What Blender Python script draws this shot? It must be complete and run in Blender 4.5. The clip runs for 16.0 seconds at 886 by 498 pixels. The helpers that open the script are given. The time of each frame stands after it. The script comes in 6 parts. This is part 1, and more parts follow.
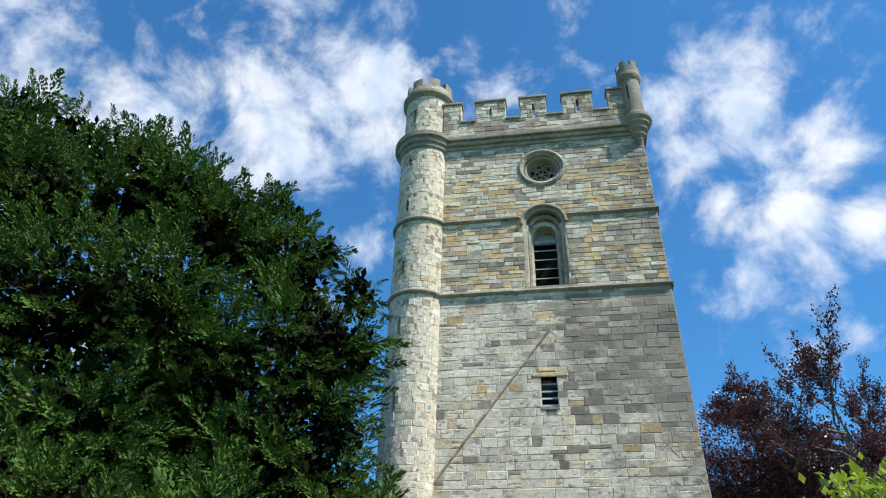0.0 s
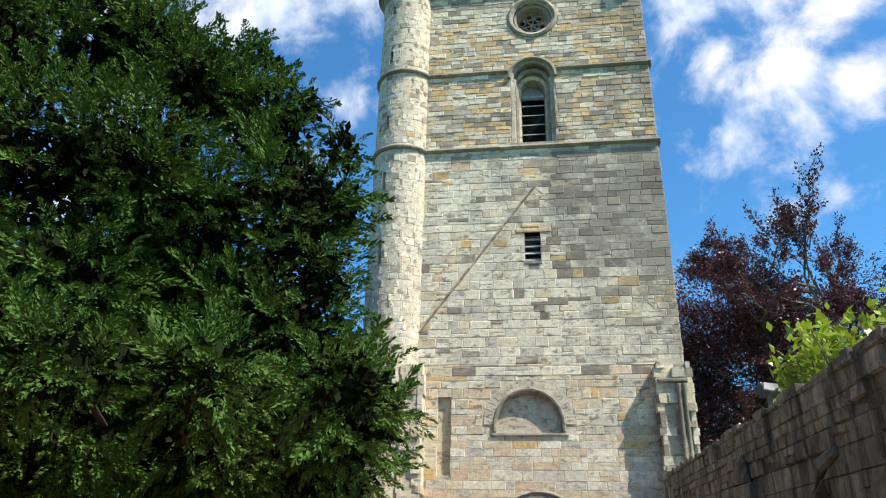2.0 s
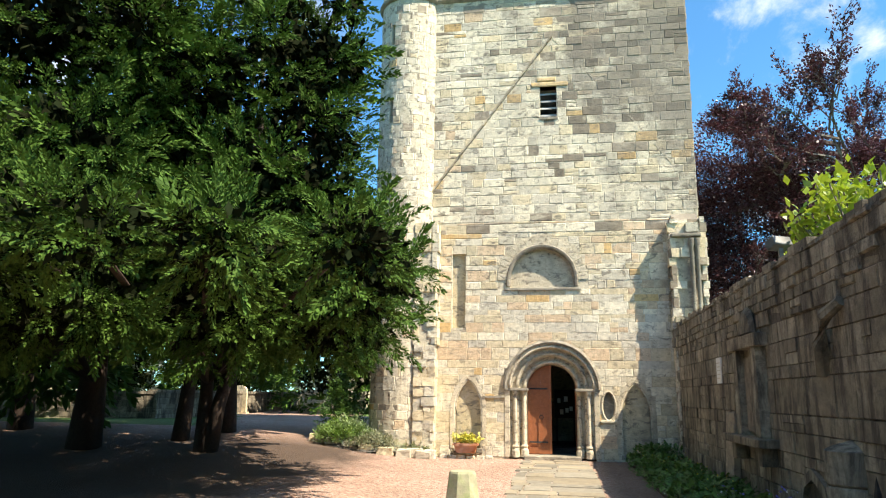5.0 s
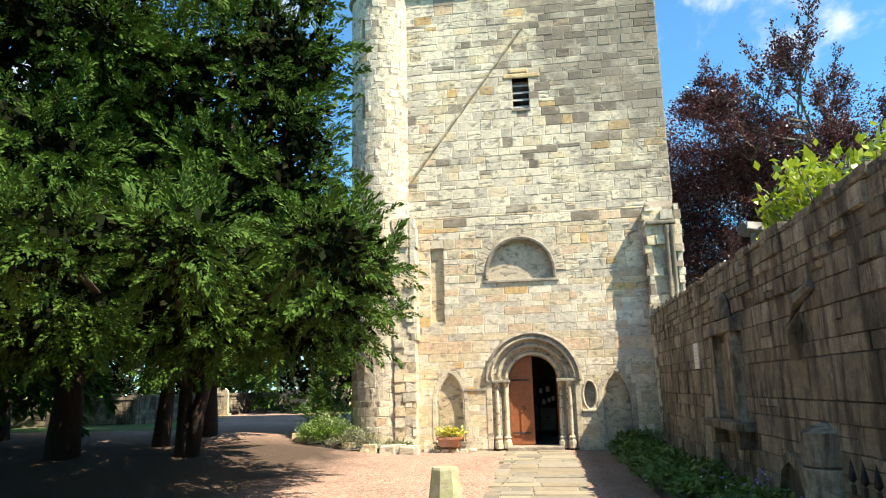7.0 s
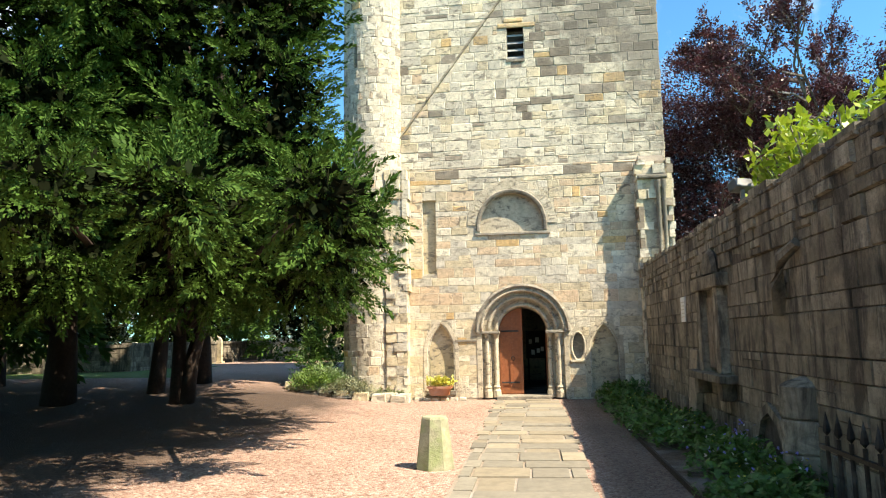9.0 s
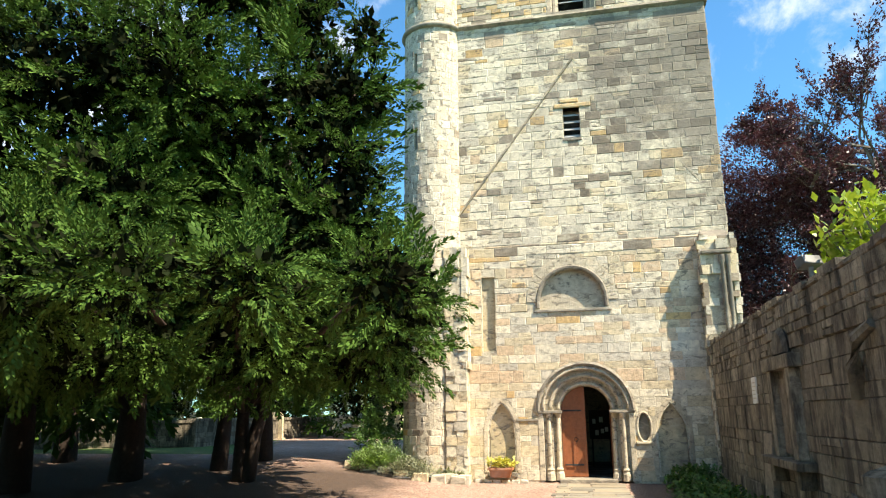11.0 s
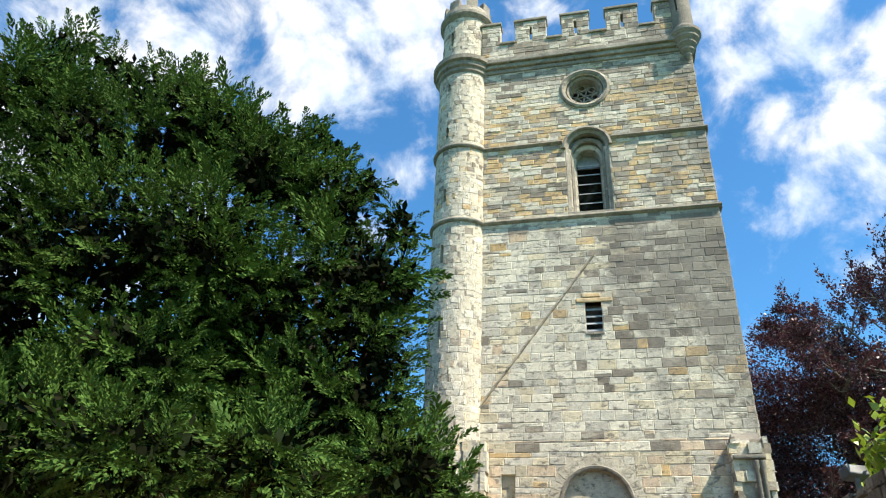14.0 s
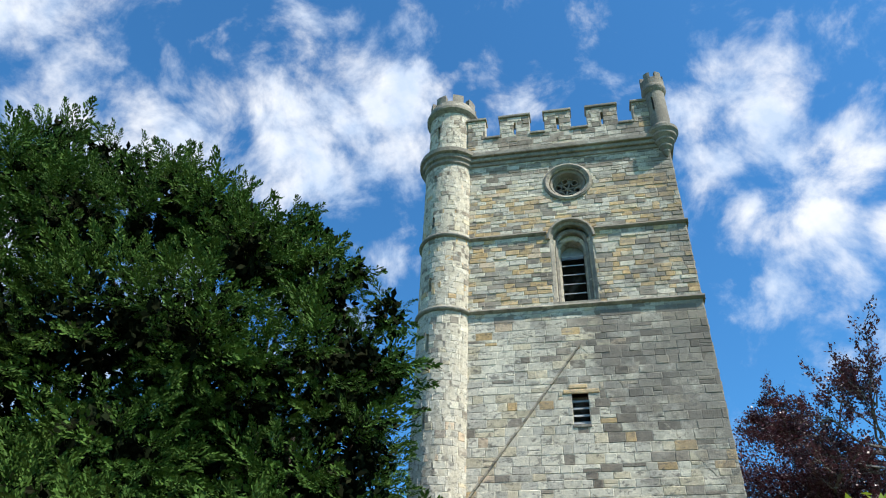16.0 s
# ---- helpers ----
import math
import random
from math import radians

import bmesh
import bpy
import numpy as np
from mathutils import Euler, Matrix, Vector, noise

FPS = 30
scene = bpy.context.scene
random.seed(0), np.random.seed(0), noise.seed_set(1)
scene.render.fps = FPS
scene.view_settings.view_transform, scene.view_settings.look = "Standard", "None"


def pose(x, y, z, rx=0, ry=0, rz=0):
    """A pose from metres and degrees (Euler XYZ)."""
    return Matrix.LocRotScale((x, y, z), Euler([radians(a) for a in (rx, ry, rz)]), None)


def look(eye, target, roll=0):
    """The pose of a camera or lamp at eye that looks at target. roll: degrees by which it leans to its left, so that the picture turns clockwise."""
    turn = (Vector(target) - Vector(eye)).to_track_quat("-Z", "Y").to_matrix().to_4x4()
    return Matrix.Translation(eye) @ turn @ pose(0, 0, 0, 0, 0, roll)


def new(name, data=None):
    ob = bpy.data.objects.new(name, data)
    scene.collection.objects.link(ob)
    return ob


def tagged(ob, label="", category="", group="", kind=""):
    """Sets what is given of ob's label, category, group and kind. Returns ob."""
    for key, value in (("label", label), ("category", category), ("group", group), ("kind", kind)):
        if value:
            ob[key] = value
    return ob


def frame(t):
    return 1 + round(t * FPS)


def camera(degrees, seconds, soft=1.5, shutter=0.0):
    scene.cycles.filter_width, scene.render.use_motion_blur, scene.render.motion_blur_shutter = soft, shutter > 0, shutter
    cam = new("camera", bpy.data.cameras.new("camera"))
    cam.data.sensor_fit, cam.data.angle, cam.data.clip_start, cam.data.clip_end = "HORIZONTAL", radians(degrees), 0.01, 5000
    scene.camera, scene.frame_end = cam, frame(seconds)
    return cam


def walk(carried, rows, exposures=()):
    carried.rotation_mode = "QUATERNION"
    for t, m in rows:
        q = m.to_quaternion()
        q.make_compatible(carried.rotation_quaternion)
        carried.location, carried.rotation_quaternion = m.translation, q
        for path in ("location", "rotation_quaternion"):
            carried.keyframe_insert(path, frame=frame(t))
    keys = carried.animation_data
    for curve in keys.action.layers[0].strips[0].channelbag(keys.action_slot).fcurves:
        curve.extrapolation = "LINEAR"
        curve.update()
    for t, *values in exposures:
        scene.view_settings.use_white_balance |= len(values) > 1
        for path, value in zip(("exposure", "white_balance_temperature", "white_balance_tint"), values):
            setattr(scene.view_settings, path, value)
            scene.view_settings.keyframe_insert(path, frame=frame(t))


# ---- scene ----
cam = camera(65.0, 16.0, soft=1.15)

PATH = [
    (0, (0.75, -19.148, 1.638), (0.463, -17.54, 2.791), 1.9),
    (0.5, (0.74, -19.131, 1.635), (0.458, -17.488, 2.741), 1.6),
    (1, (0.731, -19.115, 1.63), (0.456, -17.394, 2.612), 1.8),
    (1.5, (0.727, -19.105, 1.622), (0.461, -17.335, 2.514), 1.5),
    (2, (0.73, -19.093, 1.613), (0.464, -17.279, 2.413), 1.3),
    (2.5, (0.739, -19.078, 1.607), (0.464, -17.231, 2.324), 1.4),
    (3, (0.752, -19.059, 1.602), (0.462, -17.184, 2.235), 2.0),
    (3.5, (0.768, -19.042, 1.6), (0.46, -17.146, 2.16), 2.1),
    (4, (0.783, -19.028, 1.603), (0.459, -17.114, 2.086), 1.9),
    (6.5, (0.846, -18.972, 1.669), (0.559, -17.034, 2.069), -1.0),
    (7, (0.858, -18.966, 1.675), (0.591, -17.024, 2.07), -1.4),
    (7.5, (0.866, -18.963, 1.68), (0.61, -17.01, 2.027), -1.7),
    (8, (0.872, -18.967, 1.686), (0.625, -16.999, 1.941), -1.4),
    (8.2, (0.874, -18.975, 1.689), (0.629, -17.003, 1.913), -1.2),
    (10.3, (0.902, -19.132, 1.77), (0.61, -17.191, 2.151), -0.9),
    (10.5, (0.902, -19.141, 1.773), (0.583, -17.208, 2.177), -0.8),
    (11, (0.899, -19.148, 1.779), (0.49, -17.246, 2.244), -0.5),
    (11.5, (0.891, -19.154, 1.782), (0.428, -17.283, 2.316), -0.1),
    (12, (0.878, -19.16, 1.782), (0.385, -17.323, 2.401), 0.9),
    (12.5, (0.859, -19.16, 1.78), (0.367, -17.352, 2.478), 2.2),
    (13, (0.836, -19.159, 1.776), (0.361, -17.386, 2.569), 2.9),
    (13.5, (0.809, -19.156, 1.772), (0.358, -17.417, 2.652), 2.8),
    (14, (0.779, -19.157, 1.767), (0.355, -17.458, 2.733), 2.5),
    (14.5, (0.746, -19.159, 1.762), (0.343, -17.499, 2.803), 2.5),
    (15, (0.711, -19.163, 1.757), (0.33, -17.546, 2.872), 2.4),
    (15.5, (0.673, -19.169, 1.753), (0.311, -17.583, 2.917), 2.3),
    (16, (0.634, -19.174, 1.75), (0.284, -17.6, 2.934), 2.3),
]
walk(cam, [(t, look(eye, target, roll)) for t, eye, target, roll in PATH],
     exposures=[(0, 0.57, 6150, 10), (2, 0.82, 6550, 11), (3.5, 1.14, 6900, 11), (6.5, 1.32, 7400, 10), (11, 1.32, 7400, 10), (12.5, 1.27, 7250, 10), (14.5, 0.86, 6500, 10), (16, 0.6, 6150, 10)])

# ---- light ----
SUN_EL, SUN_AZ = radians(54.5), radians(64)      # azimuth from the facade's normal, towards +x
to_sun = Vector((math.sin(SUN_AZ) * math.cos(SUN_EL), -math.cos(SUN_AZ) * math.cos(SUN_EL), math.sin(SUN_EL)))
sun = new("sun", bpy.data.lights.new("sun", "SUN"))
sun.data.energy, sun.data.angle, sun.data.color = 5.0, radians(0.53), (1.0, 0.93, 0.80)
sun.matrix_world = look(to_sun * 60, (0, 0, 0))

world = bpy.data.worlds.new("sky")
scene.world = world
world.use_nodes = True


def nodes_of(tree):
    """Small helper: add(type, inputs, operation) on a node tree."""
    def add(kind, ins=None, operation=""):
        n = tree.nodes.new(kind)
        if operation:
            n.operation = operation
        for k, v in (ins or {}).items():
            if isinstance(v, bpy.types.NodeSocket):
                tree.links.new(v, n.inputs[k])
            else:
                n.inputs[k].default_value = v
        return n
    return add


def ramp_node(add, fac, stops, mode="LINEAR"):
    n = add("ShaderNodeValToRGB", {"Fac": fac})
    e = n.color_ramp.elements
    n.color_ramp.interpolation = mode
    while len(e) < len(stops):
        e.new(0.5)
    for el, (p, c) in zip(e, stops):
        el.position = p
        el.color = (*c, 1) if len(c) == 3 else c
    return n


def build_sky():
    """Blue summer sky with broken white clouds, by direction."""
    t = world.node_tree
    t.nodes.clear()
    add = nodes_of(t)
    sky = add("ShaderNodeTexSky")
    sky.sky_type, sky.sun_disc, sky.sun_elevation, sky.sun_rotation = "NISHITA", False, SUN_EL, math.pi - SUN_AZ
    sky.air_density, sky.dust_density, sky.ozone_density = 1.0, 0.3, 2.0
    co = add("ShaderNodeTexCoord").outputs["Generated"]
    big = add("ShaderNodeTexNoise", {"Vector": co, "Scale": 9.0, "Detail": 9.0, "Roughness": 0.6, "Distortion": 0.25})
    total = None
    # cloud banks: bearing and height in degrees, radius in degrees, weight
    for bearing, height, radius, weight in CLOUDS:
        a, h = radians(bearing), radians(height)
        at = (math.sin(a) * math.cos(h), math.cos(a) * math.cos(h), math.sin(h))
        d = add("ShaderNodeVectorMath", {0: co, 1: at}, operation="DISTANCE")
        m = add("ShaderNodeMapRange", {"Value": d.outputs["Value"], "From Min": 0.0, "From Max": radians(radius) * 1.7, "To Min": weight - 0.5, "To Max": -0.5})
        total = m.outputs[0] if total is None else add("ShaderNodeMath", {0: total, 1: m.outputs[0], 2: 0.12}, operation="SMOOTH_MAX").outputs[0]
    s = add("ShaderNodeMath", {0: big.outputs["Fac"], 1: 2.1, 2: total}, operation="MULTIPLY_ADD")
    cover = add("ShaderNodeMapRange", {"Value": s.outputs[0], "From Min": 0.70, "From Max": 1.30, "To Min": 0.0, "To Max": 0.97})
    cover.interpolation_type = "SMOOTHSTEP"
    body = add("ShaderNodeTexNoise", {"Vector": co, "Scale": 13.0, "Detail": 6.0, "Roughness": 0.55})
    shade = ramp_node(add, body.outputs["Fac"], [(0.36, (0.66, 0.77, 0.93)), (0.60, (1, 1, 1))])
    white = add("ShaderNodeVectorMath", {0: shade.outputs[0], 1: (8.2, 8.2, 8.2)}, operation="MULTIPLY")
    blue = add("ShaderNodeVectorMath", {0: sky.outputs[0], 1: SKY_TINT}, operation="MULTIPLY")
    mix = add("ShaderNodeMixRGB", {"Fac": cover.outputs[0], "Color1": blue.outputs[0], "Color2": white.outputs[0]})
    bg = add("ShaderNodeBackground", {"Color": mix.outputs[0], "Strength": 0.085})
    out = add("ShaderNodeOutputWorld")
    t.links.new(bg.outputs[0], out.inputs[0])


SKY_TINT = (0.55, 1.18, 1.5)
CLOUDS = [(-32.2, 45.5, 6.8, 0.64), (-22.5, 47.2, 5.1, 0.76), (-18.1, 44.2, 4.1, 0.64), (-39.0, 40.6, 6.3, 0.64), (-45.9, 41.7, 6.8, 0.5), (-26.1, 41.3, 5.1, 0.66),
          (-18.0, 35.5, 3.2, 0.44), (-52.2, 42.9, 6.8, 0.44), (15.1, 44.6, 2.8, 0.66), (21.4, 43.1, 3.8, 0.74), (15.2, 39.9, 3.2, 0.66), (17.3, 36.4, 3.0, 0.59),
          (28.3, 37.7, 3.8, 0.66), (23.0, 34.1, 3.0, 0.66), (28.5, 32.4, 3.0, 0.66), (22.1, 39.4, 3.2, 0.54), (23.1, 31.1, 2.2, 0.44), (-2.8, 48.5, 2.5, 0.66),
          (-6.9, 52.3, 2.4, 0.38), (18.5, 31.0, 2.0, 0.39), (-60, 30, 22, 0.54), (70, 35, 20, 0.44), (150, 40, 25, 0.49), (-140, 35, 25, 0.49)]
build_sky()


# ---- materials ----
def material(name, base, rough=0.85, scale=6.0, vary=0.25, stain=(0.5, 0.5, 0.5), stain_scale=1.2, stain_amount=0.35,
             bump=0.4, bump_scale=30.0, metal=0.0, island=0.0, per_object=0.0, translucent=0.0, spec=0.3, fleck=0.0, pale=(0.63, 0.56, 0.43), streak=0.0, soot=0.0):
    """A weathered surface: grain and stains at two scales, fine relief, and a change from piece to piece."""
    m = bpy.data.materials.new(name)
    m.use_nodes = True
    t = m.node_tree
    t.nodes.clear()
    add = nodes_of(t)
    geo = add("ShaderNodeNewGeometry")
    pos = geo.outputs["Position"]
    n1 = add("ShaderNodeTexNoise", {"Vector": pos, "Scale": scale, "Detail": 6.0, "Roughness": 0.65})
    n2 = add("ShaderNodeTexNoise", {"Vector": pos, "Scale": stain_scale, "Detail": 5.0, "Roughness": 0.6, "Distortion": 0.4})
    lo = tuple(c * (1 - vary) for c in base)
    hi = tuple(min(1, c * (1 + vary)) for c in base)
    c1 = ramp_node(add, n1.outputs["Fac"], [(0.3, lo), (0.7, hi)])
    f2 = ramp_node(add, n2.outputs["Fac"], [(0.45, (0, 0, 0)), (0.7, (stain_amount,) * 3)])
    mix = add("ShaderNodeMixRGB", {"Fac": f2.outputs[0], "Color1": c1.outputs[0], "Color2": (*stain, 1)})
    col = mix.outputs[0]
    if fleck:                                    # dark flaking marks that run along the bedding
        own = geo.outputs["Random Per Island"] if island else add("ShaderNodeObjectInfo").outputs["Random"]
        away = add("ShaderNodeVectorMath", {0: (37.0, 23.0, 51.0), 1: own}, operation="MULTIPLY")
        apart = add("ShaderNodeVectorMath", {0: pos, 1: away.outputs[0]}, operation="ADD")
        mp = add("ShaderNodeMapping", {"Vector": apart.outputs[0], "Scale": (3.6, 3.6, 7.5)})
        n4 = add("ShaderNodeTexNoise", {"Vector": mp.outputs[0], "Scale": 1.0, "Detail": 7.0, "Roughness": 0.7, "Distortion": 0.6})
        f4 = ramp_node(add, n4.outputs["Fac"], [(0.54, (0, 0, 0)), (0.61, (fleck,) * 3)])
        n5 = add("ShaderNodeTexNoise", {"Vector": mp.outputs[0], "Scale": 0.45, "Detail": 5.0, "Roughness": 0.65, "Distortion": 0.8})
        f5 = ramp_node(add, n5.outputs["Fac"], [(0.56, (0, 0, 0)), (0.68, (fleck * 0.8,) * 3)])
        pale = add("ShaderNodeMixRGB", {"Fac": f5.outputs[0], "Color1": col, "Color2": (*pale, 1)})
        col = add("ShaderNodeMixRGB", {"Fac": f4.outputs[0], "Color1": pale.outputs[0], "Color2": (0.13, 0.115, 0.095, 1)}).outputs[0]
        # thin curling edges where the face peels in layers
        n6 = add("ShaderNodeTexNoise", {"Vector": mp.outputs[0], "Scale": 1.7, "Detail": 4.0, "Roughness": 0.6, "Distortion": 1.2})
        f6 = ramp_node(add, n6.outputs["Fac"], [(0.485, (0, 0, 0)), (0.50, (fleck,) * 3), (0.52, (0, 0, 0))])
        n7 = add("ShaderNodeTexNoise", {"Vector": pos, "Scale": 0.9, "Detail": 3.0})
        f7 = ramp_node(add, n7.outputs["Fac"], [(0.47, (0, 0, 0)), (0.56, (1, 1, 1))])
        f8 = add("ShaderNodeVectorMath", {0: f6.outputs[0], 1: f7.outputs[0]}, operation="MULTIPLY")
        col = add("ShaderNodeMixRGB", {"Fac": f8.outputs[0], "Color1": col, "Color2": (0.10, 0.09, 0.075, 1)}).outputs[0]
    if soot:
        n10 = add("ShaderNodeTexNoise", {"Vector": pos, "Scale": 0.8, "Detail": 8.0, "Roughness": 0.68, "Distortion": 0.6})
        f10 = ramp_node(add, n10.outputs["Fac"], [(0.46, (0, 0, 0)), (0.66, (0.3, 0.3, 0.3))])
        col = add("ShaderNodeMixRGB", {"Fac": f10.outputs[0], "Color1": col, "Color2": (0.58, 0.525, 0.42, 1)}).outputs[0]
        # soot that has settled on the weather side under the belfry
        at = add("ShaderNodeSeparateXYZ", {0: pos})
        n9 = add("ShaderNodeTexNoise", {"Vector": pos, "Scale": 0.55, "Detail": 9.0, "Roughness": 0.72})
        sx = add("ShaderNodeMath", {0: at.outputs[0], 1: 0.045, 2: n9.outputs["Fac"]}, operation="MULTIPLY_ADD")
        sz = add("ShaderNodeMapRange", {"Value": at.outputs[2], "From Min": 6.0, "From Max": 11.5, "To Min": -0.12, "To Max": 0.07})
        ss = add("ShaderNodeMath", {0: sx.outputs[0], 1: sz.outputs[0]}, operation="ADD")
        clean = add("ShaderNodeMapRange", {"Value": at.outputs[2], "From Min": 13.3, "From Max": 13.7, "To Min": 0.0, "To Max": -0.13})
        ss = add("ShaderNodeMath", {0: ss.outputs[0], 1: clean.outputs[0]}, operation="ADD")
        fs = ramp_node(add, ss.outputs[0], [(0.51, (0, 0, 0)), (0.70, (soot,) * 3)])
        col = add("ShaderNodeMixRGB", {"Fac": fs.outputs[0], "Color1": col, "Color2": (0.17, 0.15, 0.125, 1)}).outputs[0]
    if streak:                                   # black water runs and crust
        mp = add("ShaderNodeMapping", {"Vector": pos, "Scale": (3.4, 3.4, 0.8)})
        n8 = add("ShaderNodeTexNoise", {"Vector": mp.outputs[0], "Scale": 1.0, "Detail": 8.0, "Roughness": 0.7, "Distortion": 0.5})
        f9 = ramp_node(add, n8.outputs["Fac"], [(0.47, (0, 0, 0)), (0.60, (streak,) * 3)])
        col = add("ShaderNodeMixRGB", {"Fac": f9.outputs[0], "Color1": col, "Color2": (0.035, 0.03, 0.026, 1)}).outputs[0]
    if island or per_object:
        rnd = geo.outputs["Random Per Island"] if island else add("ShaderNodeObjectInfo").outputs["Random"]
        a = island or per_object
        mr = add("ShaderNodeMapRange", {"Value": rnd, "To Min": 1 - a, "To Max": 1 + a})
        vm = add("ShaderNodeVectorMath", {0: col, 1: mr.outputs[0]}, operation="MULTIPLY")
        col = vm.outputs[0]
    b = add("ShaderNodeBsdfPrincipled", {"Base Color": col, "Roughness": rough, "Metallic": metal, "Specular IOR Level": spec})
    if bump:
        n3 = add("ShaderNodeTexNoise", {"Vector": pos, "Scale": bump_scale, "Detail": 5.0, "Roughness": 0.7})
        bm_ = add("ShaderNodeBump", {"Height": n3.outputs["Fac"], "Strength": bump, "Distance": 0.02})
        t.links.new(bm_.outputs[0], b.inputs["Normal"])
    out = add("ShaderNodeOutputMaterial")
    shader = b.outputs[0]
    if translucent:
        tr = add("ShaderNodeBsdfTranslucent", {"Color": col})
        ms = add("ShaderNodeMixShader", {0: translucent, 1: shader, 2: tr.outputs[0]})
        shader = ms.outputs[0]
    t.links.new(shader, out.inputs[0])
    return m


STONE = dict(fleck=0.8, soot=0.8, rough=0.9, scale=7.0, vary=0.24, stain_scale=2.3, bump=0.9, bump_scale=17.0)
WALLS = dict(fleck=0.55, pale=(0.27, 0.235, 0.18), streak=0.8, rough=0.92, scale=6.0, vary=0.35, stain_scale=1.7, bump=1.0, bump_scale=14.0)
MORTAR, GREY, PALE = (0.55, 0.485, 0.365), (0.575, 0.52, 0.415), (0.70, 0.63, 0.485)
BUFF, GOLD, PINK, DARK = (0.625, 0.525, 0.355), (0.59, 0.40, 0.19), (0.62, 0.465, 0.31), (0.27, 0.225, 0.17)
M = {
    "mortar": material("mortar", MORTAR, stain=tuple(v * 0.75 for v in MORTAR), **STONE),
    "grey": material("stone_grey", GREY, stain=tuple(v * 0.6 for v in GREY), island=0.16, **STONE),
    "pale": material("stone_pale", PALE, stain=tuple(v * 0.6 for v in PALE), island=0.09, **STONE),
    "buff": material("stone_buff", BUFF, stain=tuple(v * 0.6 for v in BUFF), island=0.15, **STONE),
    "gold": material("stone_gold", GOLD, stain=tuple(v * 0.6 for v in GOLD), island=0.16, **STONE),
    "pink": material("stone_pink", PINK, stain=tuple(v * 0.6 for v in PINK), island=0.09, **STONE),
    "dark": material("stone_dark", DARK, stain=tuple(v * 0.6 for v in DARK), island=0.22, **STONE),
}
STONES = list(M)
M["dressed"] = material("stone_dressed", (0.27, 0.238, 0.188), stain=(0.13, 0.118, 0.10), stain_amount=0.5, per_object=0.12, **STONE)
M["dressed_warm"] = material("stone_dressed_warm", (0.54, 0.47, 0.35), stain=(0.36, 0.315, 0.24), stain_amount=0.4, per_object=0.12, **STONE)
M["wall_a"] = material("wall_stone_brown", (0.225, 0.192, 0.142), stain=(0.065, 0.055, 0.043), stain_amount=0.6, island=0.22, **WALLS)
M["wall_b"] = material("wall_stone_grey", (0.30, 0.262, 0.20), stain=(0.095, 0.082, 0.064), stain_amount=0.5, island=0.2, **WALLS)
M["wall_mortar"] = material("wall_mortar", (0.09, 0.075, 0.06), stain=(0.1, 0.09, 0.07), **WALLS)
# near-black tone that puts the shade of unlit interiors into the colour
M["void"] = material("interior_shade_tone", (0.03, 0.028, 0.025), bump=0.0)
M["louvre"] = material("louvre_slate", (0.36, 0.36, 0.35), rough=0.7, bump=0.2, stain=(0.25, 0.25, 0.24))
M["door"] = material("door_wood", (0.30, 0.105, 0.045), rough=0.5, scale=14, vary=0.2, stain=(0.2, 0.07, 0.03), bump=0.2, bump_scale=60)
M["iron"] = material("black_iron", (0.025, 0.024, 0.023), rough=0.55, metal=0.4, bump=0.2)
M["litter"] = material("needle_litter", (0.075, 0.05, 0.036), scale=25, vary=0.45, stain=(0.12, 0.075, 0.055), stain_scale=0.8, bump=0.9, bump_scale=50)
M["flag"] = material("flagstone", (0.205, 0.185, 0.148), scale=7, vary=0.2, stain=(0.19, 0.17, 0.135), per_object=0.25, bump=0.3, bump_scale=20)
M["soil"] = material("soil", (0.07, 0.05, 0.035), scale=12, vary=0.4, bump=0.8)
M["grass"] = material("grass_ground", (0.07, 0.13, 0.03), scale=20, vary=0.4, stain=(0.1, 0.12, 0.04), bump=0.8, bump_scale=50)
M["bark"] = material("yew_bark", (0.036, 0.024, 0.018), scale=12, vary=0.4, stain=(0.03, 0.02, 0.016), bump=1.0, bump_scale=14)
M["yew"] = material("yew_needles", (0.054, 0.108, 0.021), rough=0.6, scale=0.9, vary=0.3, stain=(0.105, 0.168, 0.03), stain_scale=0.6, island=0.25, bump=0, translucent=0.08, spec=0.06)
# old needles and brown twigs, darkened further to carry the crown's inner shade
M["yew_inner_shade"] = material("shaded_inner_needles", (0.011, 0.016, 0.007), rough=1.0, spec=0.0, scale=2.0, vary=0.4, stain=(0.03, 0.02, 0.013), island=0.4, bump=0)
M["beech"] = material("copper_beech_leaves", (0.066, 0.027, 0.035), rough=0.4, scale=0.9, vary=0.35, stain=(0.10, 0.034, 0.032), island=0.5, bump=0, translucent=0.25, spec=0.5)
M["laurel"] = material("laurel_leaves", (0.27, 0.36, 0.03), rough=0.3, scale=3, vary=0.3, stain=(0.33, 0.38, 0.05), island=0.3, bump=0, translucent=0.3, spec=0.6)
M["bed"] = material("bed_leaves", (0.07, 0.15, 0.03), rough=0.5, scale=3, vary=0.35, stain=(0.14, 0.22, 0.05), island=0.4, bump=0, translucent=0.25)


